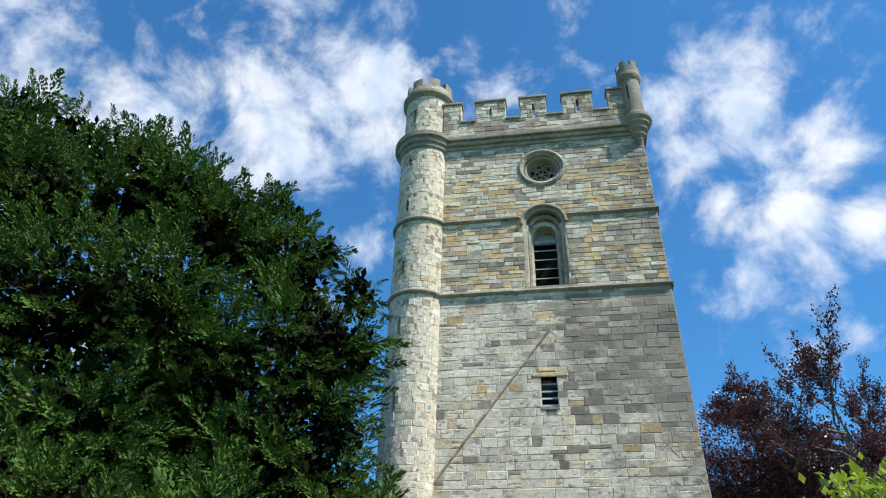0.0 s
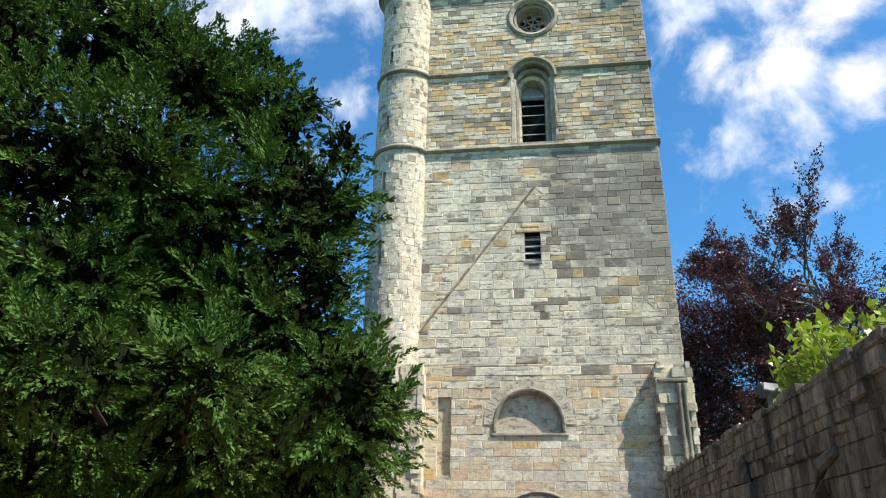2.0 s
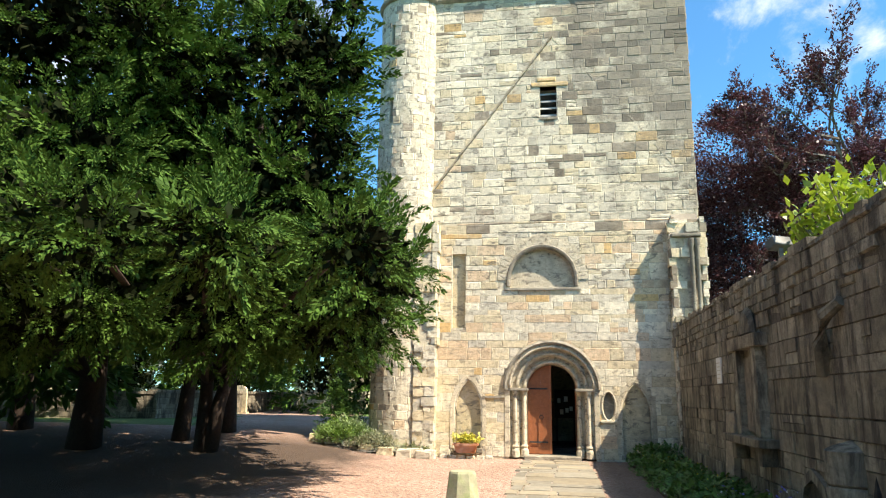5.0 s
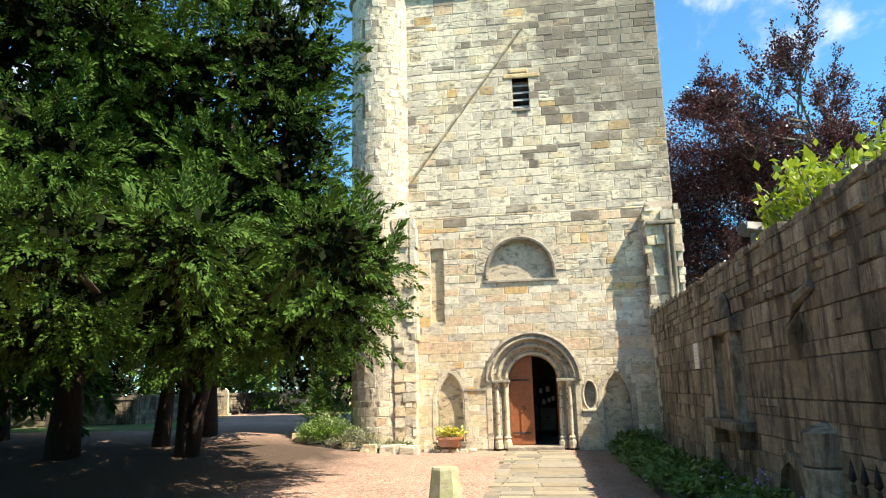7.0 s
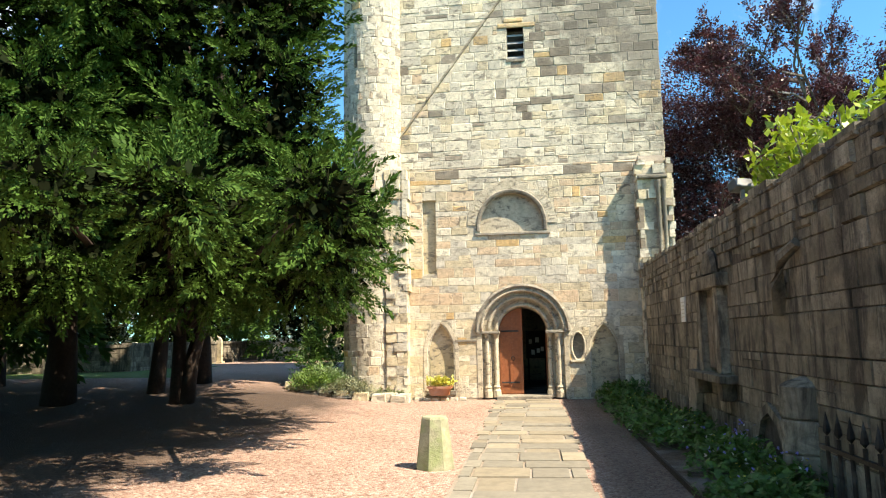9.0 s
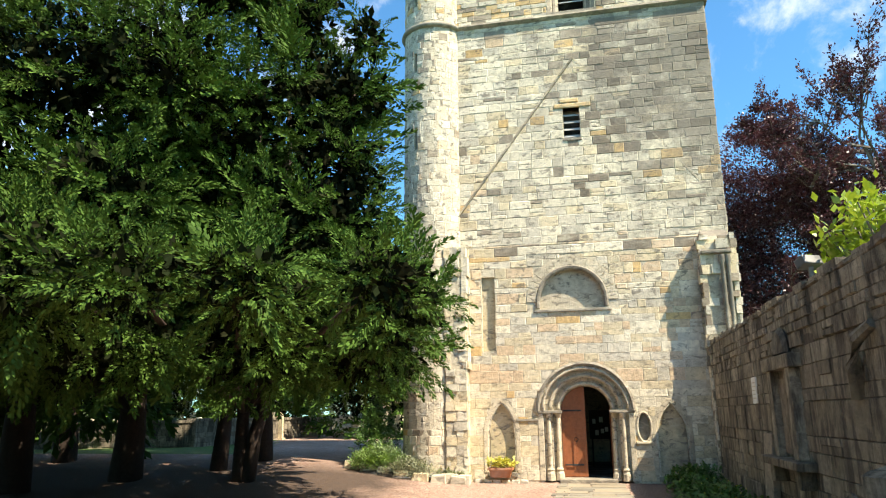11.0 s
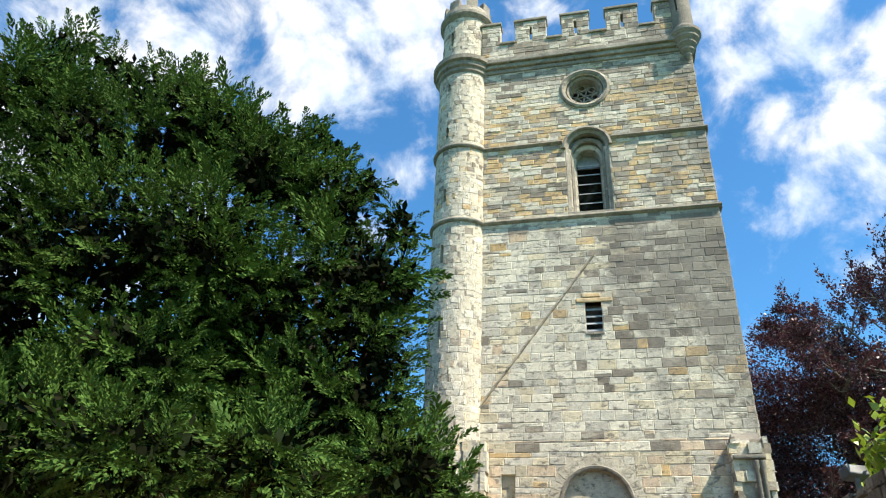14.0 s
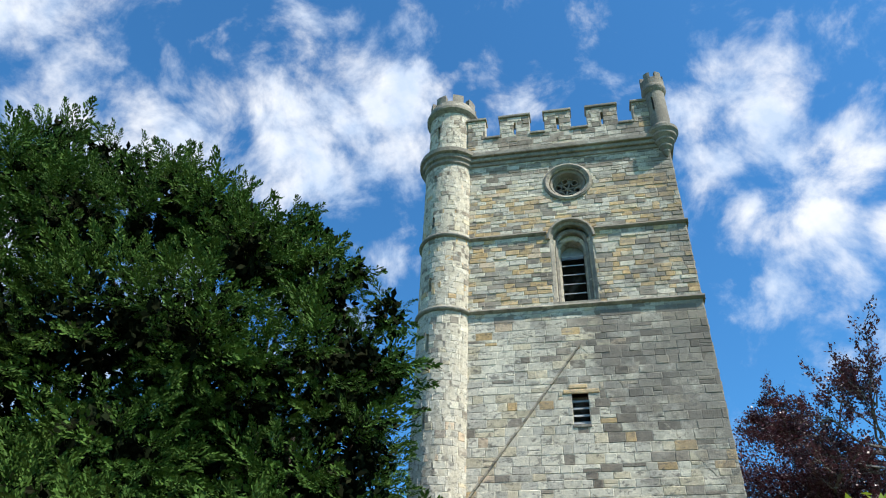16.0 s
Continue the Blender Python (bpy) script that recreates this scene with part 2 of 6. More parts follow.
def gravel_material():
    """Small pink and grey chippings, each with its own tone."""
    m = bpy.data.materials.new("pink_gravel")
    m.use_nodes = True
    t = m.node_tree
    t.nodes.clear()
    add = nodes_of(t)
    pos = add("ShaderNodeNewGeometry").outputs["Position"]
    cell = add("ShaderNodeTexVoronoi", {"Vector": pos, "Scale": 34.0, "Randomness": 1.0})
    sep = add("ShaderNodeSeparateXYZ", {0: cell.outputs["Color"]})
    tone = ramp_node(add, sep.outputs[0], [(0.0, (0.17, 0.095, 0.072)), (0.35, (0.34, 0.21, 0.165)), (0.7, (0.42, 0.29, 0.235)), (1.0, (0.54, 0.43, 0.36))])
    big = add("ShaderNodeTexNoise", {"Vector": pos, "Scale": 0.6, "Detail": 4.0})
    dust = ramp_node(add, big.outputs["Fac"], [(0.35, (0.82, 0.80, 0.76)), (0.65, (1.05, 1.02, 1.0))])
    col = add("ShaderNodeVectorMath", {0: tone.outputs[0], 1: dust.outputs[0]}, operation="MULTIPLY")
    # fallen needles and earth beneath the yews, spread and darkened to paint tree shade
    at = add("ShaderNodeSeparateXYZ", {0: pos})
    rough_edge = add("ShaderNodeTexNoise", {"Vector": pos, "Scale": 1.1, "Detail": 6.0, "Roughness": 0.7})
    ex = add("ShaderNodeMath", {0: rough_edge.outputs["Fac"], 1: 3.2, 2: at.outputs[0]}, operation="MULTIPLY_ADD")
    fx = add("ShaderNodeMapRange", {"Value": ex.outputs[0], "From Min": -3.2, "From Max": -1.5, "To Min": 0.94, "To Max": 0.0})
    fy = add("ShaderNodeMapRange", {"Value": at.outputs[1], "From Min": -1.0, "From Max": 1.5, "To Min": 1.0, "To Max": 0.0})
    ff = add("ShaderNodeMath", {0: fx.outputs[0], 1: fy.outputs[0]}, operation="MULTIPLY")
    # darker strip right of the flags: the wall's shade painted into the gravel
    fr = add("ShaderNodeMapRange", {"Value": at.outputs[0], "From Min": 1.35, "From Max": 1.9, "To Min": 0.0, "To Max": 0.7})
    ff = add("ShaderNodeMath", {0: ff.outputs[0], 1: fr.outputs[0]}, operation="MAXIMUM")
    # one dark tone for the litter and for the painted shade
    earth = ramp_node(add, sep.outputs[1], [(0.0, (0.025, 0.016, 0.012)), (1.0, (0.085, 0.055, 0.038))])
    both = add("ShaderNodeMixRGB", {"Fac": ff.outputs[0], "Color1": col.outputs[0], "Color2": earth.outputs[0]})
    b = add("ShaderNodeBsdfPrincipled", {"Base Color": both.outputs[0], "Roughness": 0.9})
    bump = add("ShaderNodeBump", {"Height": cell.outputs["Distance"], "Strength": 1.0, "Distance": 0.02})
    bump.invert = True
    t.links.new(bump.outputs[0], b.inputs["Normal"])
    t.links.new(b.outputs[0], add("ShaderNodeOutputMaterial").inputs[0])
    return m


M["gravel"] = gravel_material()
SINGLE = dict(fleck=0.5, rough=0.9, scale=7.0, vary=0.24, stain_scale=2.3, bump=0.9, bump_scale=17.0)
PIECE = {k: material("single_" + k, c, stain=tuple(v * 0.6 for v in c), per_object=0.1, **SINGLE) for k, c in
         dict(mortar=MORTAR, grey=GREY, pale=PALE, buff=BUFF, gold=GOLD, pink=PINK, dark=DARK).items()}
for k in ("grey", "pale", "buff", "dark"):
    M[k + "_s"] = PIECE[k]
M["gold_s"] = PIECE["gold"]
M["wall_a_s"] = material("wall_stone_single", (0.225, 0.192, 0.142), stain=(0.065, 0.055, 0.043), stain_amount=0.6, per_object=0.2, **WALLS)
M["wall_b_s"] = material("wall_stone_single_grey", (0.30, 0.262, 0.20), stain=(0.095, 0.082, 0.064), stain_amount=0.5, per_object=0.2, **WALLS)
M["tablet"] = material("memorial_tablet", (0.22, 0.18, 0.135), stain=(0.14, 0.11, 0.08), **WALLS)
M["tymp"] = material("recess_plaster", (0.50, 0.43, 0.32), stain=(0.30, 0.27, 0.22), stain_amount=0.5, **STONE)
M["buff_panel"] = material("niche_back", (0.56, 0.46, 0.29), stain=(0.36, 0.31, 0.24), **STONE)
M["buff_dress"] = material("scar_stone", (0.38, 0.32, 0.23), stain=(0.22, 0.2, 0.17), per_object=0.25, **STONE)
M["paper"] = material("white_paper", (0.75, 0.74, 0.7), bump=0.0, vary=0.04, stain_amount=0.1)
M["flag_warm"] = material("flagstone_warm", (0.25, 0.213, 0.155), scale=7, vary=0.2, stain=(0.32, 0.27, 0.2), per_object=0.2, bump=0.3, bump_scale=20)
M["soil_pale"] = material("sandy_joint", (0.25, 0.2, 0.15), scale=30, vary=0.3)
M["algae"] = material("algae_stone", (0.34, 0.33, 0.22), scale=8, vary=0.25, stain=(0.20, 0.27, 0.09), stain_scale=3.5, stain_amount=0.8, bump=0.6)
M["terracotta"] = material("terracotta", (0.42, 0.17, 0.08), scale=12, vary=0.15)
M["slate"] = material("slate_roof", (0.13, 0.135, 0.15), scale=4, vary=0.2, rough=0.6)
M["render_w"] = material("pale_render", (0.6, 0.58, 0.52), scale=3, vary=0.08)
M["glass"] = material("dark_window", (0.03, 0.035, 0.04), rough=0.1, bump=0.0, spec=0.6)
M["lamp_grey"] = material("grey_metal", (0.05, 0.052, 0.055), rough=0.4, metal=0.5, bump=0.0)
M["bark_grey"] = material("beech_bark", (0.13, 0.11, 0.095), scale=8, vary=0.3)
PETAL = dict(rough=0.5, bump=0, translucent=0.3, island=0.2, scale=5)
M["yellow"] = material("yellow_petals", (0.6, 0.5, 0.04), **PETAL)
M["violet"] = material("violet_petals", (0.22, 0.2, 0.6), **PETAL)
M["white_petal"] = material("white_petals", (0.75, 0.75, 0.75), **PETAL)
M["mauve"] = material("mauve_petals", (0.42, 0.2, 0.36), **PETAL)
M["lime"] = material("lime_flowers", (0.55, 0.52, 0.06), **PETAL)
M["bright"] = material("bright_grass", (0.16, 0.27, 0.04), **PETAL)
M["dry"] = material("dry_grass", (0.19, 0.21, 0.09), **PETAL)
M["far_leaf"] = material("far_leaves", (0.028, 0.05, 0.016), **PETAL)


# ---- mesh helpers ----
def mesh_object(name, verts, faces, mats, parent=None, slots=None, smooth=False):
    me = bpy.data.meshes.new(name)
    me.from_pydata([tuple(v) for v in verts], [], [tuple(f) for f in faces])
    for m in mats if isinstance(mats, (list, tuple)) else [mats]:
        me.materials.append(m)
    if slots is not None:
        me.polygons.foreach_set("material_index", np.array(slots, dtype=np.int32))
    if smooth:
        me.polygons.foreach_set("use_smooth", np.ones(len(me.polygons), dtype=bool))
    me.update()
    ob = new(name, me)
    if parent:
        ob.parent = parent
    return ob


def part(name, bm, mat, parent=None, label="", bevel=0.0, smooth=False):
    """Link a bmesh as one mesh object under a thing or a part."""
    if bevel:
        bmesh.ops.bevel(bm, geom=bm.edges[:], offset=bevel, segments=2, affect="EDGES", profile=0.6)
    bmesh.ops.recalc_face_normals(bm, faces=bm.faces)
    me = bpy.data.meshes.new(name)
    bm.to_mesh(me)
    bm.free()
    me.materials.append(mat)
    if smooth:
        me.polygons.foreach_set("use_smooth", np.ones(len(me.polygons), dtype=bool))
    ob = new(name, me)
    if parent:
        ob.parent = parent
    if label:
        tagged(ob, label)
    return ob


def thing(name, at=(0, 0, 0), label="", category="", group="", kind=""):
    ob = new(name)
    ob.location = at
    ob.empty_display_size = 0.1
    bpy.context.view_layer.update()
    return tagged(ob, label, category, group, kind)


def add_box(bm, x0, x1, y0, y1, z0, z1):
    v = [bm.verts.new((x, y, z)) for z in (z0, z1) for y in (y0, y1) for x in (x0, x1)]
    for f in ((0, 2, 3, 1), (4, 5, 7, 6), (0, 1, 5, 4), (2, 6, 7, 3), (0, 4, 6, 2), (1, 3, 7, 5)):
        bm.faces.new([v[i] for i in f])
    return v


def box(x0, x1, y0, y1, z0, z1):
    bm = bmesh.new()
    add_box(bm, x0, x1, y0, y1, z0, z1)
    return bm


def lathe(profile, segments=32, a0=0.0, a1=2 * math.pi, centre=(0, 0)):
    """Turn a profile of (r, z) about a vertical axis."""
    bm = bmesh.new()
    full = abs(a1 - a0 - 2 * math.pi) < 1e-6
    n = segments if full else segments + 1
    rings = []
    for i in range(n):
        a = a0 + (a1 - a0) * i / segments
        rings.append([bm.verts.new((centre[0] + r * math.cos(a), centre[1] + r * math.sin(a), z)) for r, z in profile])
    for i in range(segments):
        p, q = rings[i], rings[(i + 1) % n]
        for j in range(len(profile) - 1):
            bm.faces.new((p[j], q[j], q[j + 1], p[j + 1]))
    return bm


def sweep_arch(outline, section, closed=False):
    """A moulding: section points (out, y) carried along an outline of (x, z, nx, nz)."""
    bm = bmesh.new()
    rows = [[bm.verts.new((x + nx * o, y, z + nz * o)) for o, y in section] for x, z, nx, nz in outline]
    n = len(rows)
    for i in range(n if closed else n - 1):
        p, q = rows[i], rows[(i + 1) % n]
        for j in range(len(section)):
            k = (j + 1) % len(section)
            bm.faces.new((p[j], p[k], q[k], q[j]))
    if not closed:
        bm.faces.new(rows[0])
        bm.faces.new(rows[-1][::-1])
    return bm


def round_arch(cx, half, z0, spring, steps=20, rise=None):
    """Outline of a round-headed opening, from the left foot to the right foot: (x, z, nx, nz)."""
    rise = rise or half
    out = [(cx - half, z0, -1, 0)]
    for i in range(steps + 1):
        a = math.pi - math.pi * i / steps
        out.append((cx + half * math.cos(a), spring + rise * math.sin(a), math.cos(a), math.sin(a)))
    return out + [(cx + half, z0, 1, 0)]


def pointed_arch(cx, half, z0, spring, top, steps=8):
    h = top - spring
    r = (half * half + h * h) / (2 * half)
    pts = []
    a_end = math.asin(min(1, h / r))
    for i in range(steps + 1):
        a = a_end * i / steps
        pts.append((cx - half + r - r * math.cos(a), spring + r * math.sin(a), -math.cos(a), math.sin(a)))
    right = [(2 * cx - x, z, -nx, nz) for x, z, nx, nz in pts[:-1]][::-1]
    return [(cx - half, z0, -1, 0)] + pts + right + [(cx + half, z0, 1, 0)]


def ellipse(cx, cz, rx, rz, steps=28):
    return [(cx + rx * math.cos(a), cz + rz * math.sin(a), math.cos(a), math.sin(a))
            for a in (2 * math.pi * i / steps for i in range(steps))]


def rect(x0, x1, z0, z1):
    return [(x0, z0, -1, 0), (x0, z1, -1, 0), (x1, z1, 1, 0), (x1, z0, 1, 0)]


def pierced(x0, x1, z0, z1, y0, y1, holes):
    """A wall slab with openings right through it."""
    from mathutils.geometry import tessellate_polygon
    loops = [[(x0, z0), (x1, z0), (x1, z1), (x0, z1)]] + [[(p[0], p[1]) for p in h] for h in holes]
    flat = [p for l in loops for p in l]
    tris = tessellate_polygon([[Vector((x, z, 0)) for x, z in l] for l in loops])
    n = len(flat)
    verts = [(x, y0, z) for x, z in flat] + [(x, y1, z) for x, z in flat]
    faces = [tuple(t) for t in tris] + [tuple(i + n for i in t[::-1]) for t in tris]
    k = 0
    for l in loops:
        for i in range(len(l)):
            a, b = k + i, k + (i + 1) % len(l)
            faces.append((a, b, b + n, a + n))
        k += len(l)
    bm = bmesh.new()
    vs = [bm.verts.new(v) for v in verts]
    for f in faces:
        try:
            bm.faces.new([vs[i] for i in f])
        except ValueError:
            pass
    return bm


def inside(poly, x, z):
    c = False
    for i in range(len(poly)):
        (x1, z1), (x2, z2) = poly[i - 1][:2], poly[i][:2]
        if (z1 > z) != (z2 > z) and x < (x2 - x1) * (z - z1) / (z2 - z1) + x1:
            c = not c
    return c


def cut_spans(a, b, z0, z1, holes):
    """The parts of a course from a to b that no opening takes away."""
    n = max(2, int((b - a) / 0.04))
    free, start = [], None
    for i in range(n):
        x = a + (b - a) * (i + 0.5) / n
        ok = not any(inside(h, x, z) for h in holes for z in (z0 + 0.02, (z0 + z1) / 2, z1 - 0.02))
        if ok and start is None:
            start = a + (b - a) * i / n
        if not ok and start is not None:
            free.append((start, a + (b - a) * i / n))
            start = None
    if start is not None:
        free.append((start, b))
    return [s for s in free if s[1] - s[0] > 0.06]


def courses(a0, a1, z0, z1, hmin, hmax, lmin, lmax, rng, holes=(), joint=0.004):
    """Squared stones in uneven courses: (a, b, z, z') rectangles."""
    out, z = [], z0
    while z < z1 - 0.04:
        h = min(rng.uniform(hmin, hmax), z1 - z)
        if z1 - (z + h) < 0.06:
            h = z1 - z
        a = a0 - rng.uniform(0, lmax * 0.6)
        while a < a1:
            l = rng.uniform(lmin, lmax)
            s, e = max(a, a0), min(a + l, a1)
            if a1 - e < 0.08:
                e = a1
            if e - s > 0.07:
                for p, q in (cut_spans(s, e, z, z + h, holes) if holes else [(s, e)]):
                    if h > 0.2 and rng.random() < 0.12:      # a tall stone split in two
                        k = rng.uniform(0.4, 0.6)
                        out.append((p, q, z, z + h * k))
                        out.append((p, q, z + h * k, z + h))
                    else:
                        out.append((p, q, z, z + h))
            a += l if e < a1 else 9e9
        z += h
    j = joint / 2
    return [(a + j, b - j, c + j, d - j) for a, b, c, d in out if b - a > 0.05]


def stone_shape(rng, w, h, proud, worn=0.014):
    """Front of a worn stone in its own plane: an outer ring at the wall and an inner ring that stands proud."""
    e = min(worn, w * 0.25, h * 0.25)
    out = [(-w / 2, -h / 2), (w / 2, -h / 2), (w / 2, h / 2), (-w / 2, h / 2)]
    out = [(x + rng.uniform(-0.006, 0.006), z + rng.uniform(-0.006, 0.006)) for x, z in out]
    inn = [(x - math.copysign(e * rng.uniform(0.5, 1.5), x), z - math.copysign(e * rng.uniform(0.5, 1.5), z)) for x, z in out]
    return out, [(x, z, proud + rng.uniform(-0.006, 0.006)) for x, z in inn]


STONE_FACES = [(0, 1, 5, 4), (1, 2, 6, 5), (2, 3, 7, 6), (3, 0, 4, 7), (4, 5, 6, 7)]


def stones_mesh(name, rects, place, chooser, mats, parent, rng, proud=(0.006, 0.028), kind="stuff"):
    """Many worn stones in one mesh. place(a, z, d): the world point d in front of the surface."""
    verts, faces, slots = [], [], []
    for a, b, c, d in rects:
        cx, cz = (a + b) / 2, (c + d) / 2
        out, inn = stone_shape(rng, b - a, d - c, rng.uniform(*proud))
        k = len(verts)
        verts += [place(cx + x, cz + z, -0.001) for x, z in out] + [place(cx + x, cz + z, q) for x, z, q in inn]
        faces += [tuple(k + i for i in f) for f in STONE_FACES]
        slots += [chooser(cx, cz, rng)] * 5
    ob = mesh_object(name, verts, faces, mats, parent, slots)
    return tagged(ob, kind=kind)


# ---- ground ----
def ground_height(x, y):
    h = 0.05 + 0.02 * max(0.0, min(y - 10, 40))
    ease = lambda v: max(0.0, min(1.0, v)) ** 2 * (3 - 2 * max(0.0, min(1.0, v)))
    return h + 0.52 * ease((y + 6.0) / 9.0) * ease((-2.4 - x) / 4.5)     # the yard rises towards the drive


def build_ground():
    xs = sorted({-3000, -800, -200, -80, *[v for v in range(-44, 30, 2)], *[v * 0.5 for v in range(-40, 9)], 60, 200, 800, 3000})
    ys = sorted({-3000, -400, -80, *[v for v in range(-40, 60, 2)], *[v * 0.5 for v in range(-40, 20)], 120, 300, 900, 3000})
    verts = [(x, y, ground_height(x, y)) for y in ys for x in xs]
    n = len(xs)
    faces, slots = [], []
    for j in range(len(ys) - 1):
        for i in range(n - 1):
            faces.append((j * n + i, j * n + i + 1, (j + 1) * n + i + 1, (j + 1) * n + i))
            x, y = (xs[i] + xs[i + 1]) / 2, (ys[j] + ys[j + 1]) / 2
            path_x = -6.5 - 0.42 * (y - 2)               # gravel drive that bends away behind the yews
            grass = y > 3 and abs(x - path_x) > 3.2 or x > 4.4 or abs(x) > 60 or y < -40 or y > 34
            slots.append(1 if grass else 0)
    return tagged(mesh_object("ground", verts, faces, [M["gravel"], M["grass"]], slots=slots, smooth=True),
                  "pink gravel yard with grass beyond", "ground", kind="structure")


ground = build_ground()
GZ = 0.05

# ---- tower ----
TX0, TX1, TDEPTH = -3.6, 4.56, 7.6
door_hole = round_arch(0.57, 1.13, 0.0, 1.86)
door_inner = round_arch(0.57, 0.66, 0.0, 1.86)
tymp = round_arch(0.37, 0.875, 4.56, 4.80, rise=0.89)
niche_l = pointed_arch(-1.645, 0.335, 0.30, 1.30, 2.08)
niche_r = pointed_arch(2.73, 0.35, 0.22, 1.25, 2.02)
vesica = ellipse(2.04, 1.44, 0.145, 0.34)
small_win = rect(0.39, 0.86, 9.53, 10.47)
belfry = round_arch(0.79, 0.70, 13.62, 16.15)
belfry_inner = round_arch(0.79, 0.38, 13.62, 15.87)
rose = ellipse(0.86, 18.68, 0.66, 0.66)
rose_inner = ellipse(0.86, 18.68, 0.47, 0.47)
panel_hole = rect(-2.12, -1.74, 3.48, 5.56)
outer_holes = [door_hole, tymp, niche_l, niche_r, vesica, small_win, belfry, rose, panel_hole]
inner_holes = [door_inner, small_win, belfry_inner, rose_inner]

tower = thing("church_tower", (0, 0, 0), "tall square weathered sandstone church tower with battlements", "tower")
part("front_wall", pierced(TX0, TX1, 0.0, 19.9, 0.0, 0.36, outer_holes), M["mortar"], tower)
part("inner_wall", pierced(TX0, TX1, 0.0, 19.9, 0.36, 1.1, inner_holes), M["dressed_warm"], tower)
part("side_wall", box(TX1 - 1.0, TX1, 1.1, TDEPTH, 0.0, 20.5), M["mortar"], tower)
part("side_wall", box(TX0, TX0 + 1.0, 1.1, TDEPTH, 0.0, 20.5), M["mortar"], tower)
part("back_wall", box(TX0 + 1.0, TX1 - 1.0, TDEPTH - 1.0, TDEPTH, 0.0, 20.5), M["mortar"], tower)
# floors added to shut light out, coloured near black as interior shade
for z in (6.2, 13.2, 20.0):
    part("tower_floor", box(TX0 + 1.0, TX1 - 1.0, 1.1, TDEPTH - 1.0, z, z + 0.2), M["void"], tower)
part("tower_floor", box(TX0 + 1.0, TX1 - 1.0, 1.1, TDEPTH - 1.0, 0.02, 0.16), M["void"], tower)


def class_of(x, z, rng):
    """Which stone: grey below the belfry, warmer at the foot and in the upper stages, sooty towards one side."""
    n = noise.noise((x * 0.55, z * 0.5, 3.1))
    n2 = noise.noise((x * 0.9 + 7, z * 1.1, 9.7))
    if z < 2.6:
        w = dict(grey=0.14, pale=0.42, buff=0.36, gold=0.06 + 0.1 * max(0, n), pink=0.08, dark=0.01)
    elif z < 6.45:
        w = dict(grey=0.22 + 0.3 * max(0, n2), pale=0.24, buff=0.30, gold=0.06 + 0.15 * max(0, n), pink=0.24 + 0.4 * max(0, -n), dark=0.015 + (0.1 if z > 5.7 else 0))
    elif z < 13.45:
        soot = max(0.0, min(1, (x + 0.6) / 3.0)) * max(0.0, min(1, (z - 7.0) / 3.5)) + (0.35 if z > 11.6 and x > -1 else 0)
        w = dict(grey=0.34, pale=0.46, buff=0.22, gold=0.03, pink=0.03, dark=0.05 + 0.4 * soot + 0.18 * max(0, n2))
    elif z < 19.3:
        warm = max(0.0, n + 0.25)
        w = dict(grey=0.26, pale=0.26, buff=0.22, gold=0.3 + 0.9 * warm, pink=0.05, dark=0.36 + 0.5 * max(0, n2))
        if z > 18.6:
            w = dict(grey=0.7, pale=0.1, buff=0.12, gold=0.03, pink=0.02, dark=0.12)
    else:
        w = dict(grey=0.6, pale=0.02, buff=0.05, gold=0.01, pink=0.01, dark=0.5)
    names = list(w)
    v = [max(0.001, q) for q in w.values()]
    return STONES.index(rng.choices(names, v)[0])


def grow(outline, by):
    return [(x + nx * by, z + nz * by if nz else z, nx, nz) for x, z, nx, nz in outline]


ring_holes = [grow(door_hole, 0.03), grow(tymp, 0.36), grow(niche_l, 0.14), grow(niche_r, 0.14), grow(vesica, 0.05),
              small_win, grow(belfry, 0.02), grow(rose, 0.2), panel_hole, rect(0.12, 1.2, 10.47, 10.75)]
rng = random.Random(5)
front = lambda a, z, d: (a, -d, z)
low = courses(-2.75, TX1, 0.1, 6.45, 0.13, 0.34, 0.2, 0.85, rng, ring_holes)
mid = courses(-2.75, TX1, 6.45, 13.4, 0.19, 0.31, 0.26, 0.66, rng, ring_holes)
top = courses(-2.75, TX1, 13.5, 19.85, 0.14, 0.22, 0.2, 0.58, rng, ring_holes)
near_rects = [r for r in low if r[2] < 4.5 and r[1] < 3.8]
far_rects = [r for r in low if not (r[2] < 4.5 and r[1] < 3.8)] + mid + top
stones_mesh("ashlar", [r for r in far_rects if r not in top], front, class_of, [M[k] for k in STONES], tower, rng, proud=(0.002, 0.014))
stones_mesh("ashlar", top, front, class_of, [M[k] for k in STONES], tower, rng, proud=(0.004, 0.026))

# side of the tower that shows past the corner
right_side = lambda a, z, d: (TX1 + d, a, z)
stones_mesh("ashlar", courses(0.0, TDEPTH, 0.1, 19.85, 0.16, 0.25, 0.3, 0.65, rng), right_side, class_of, [M[k] for k in STONES], tower, rng)

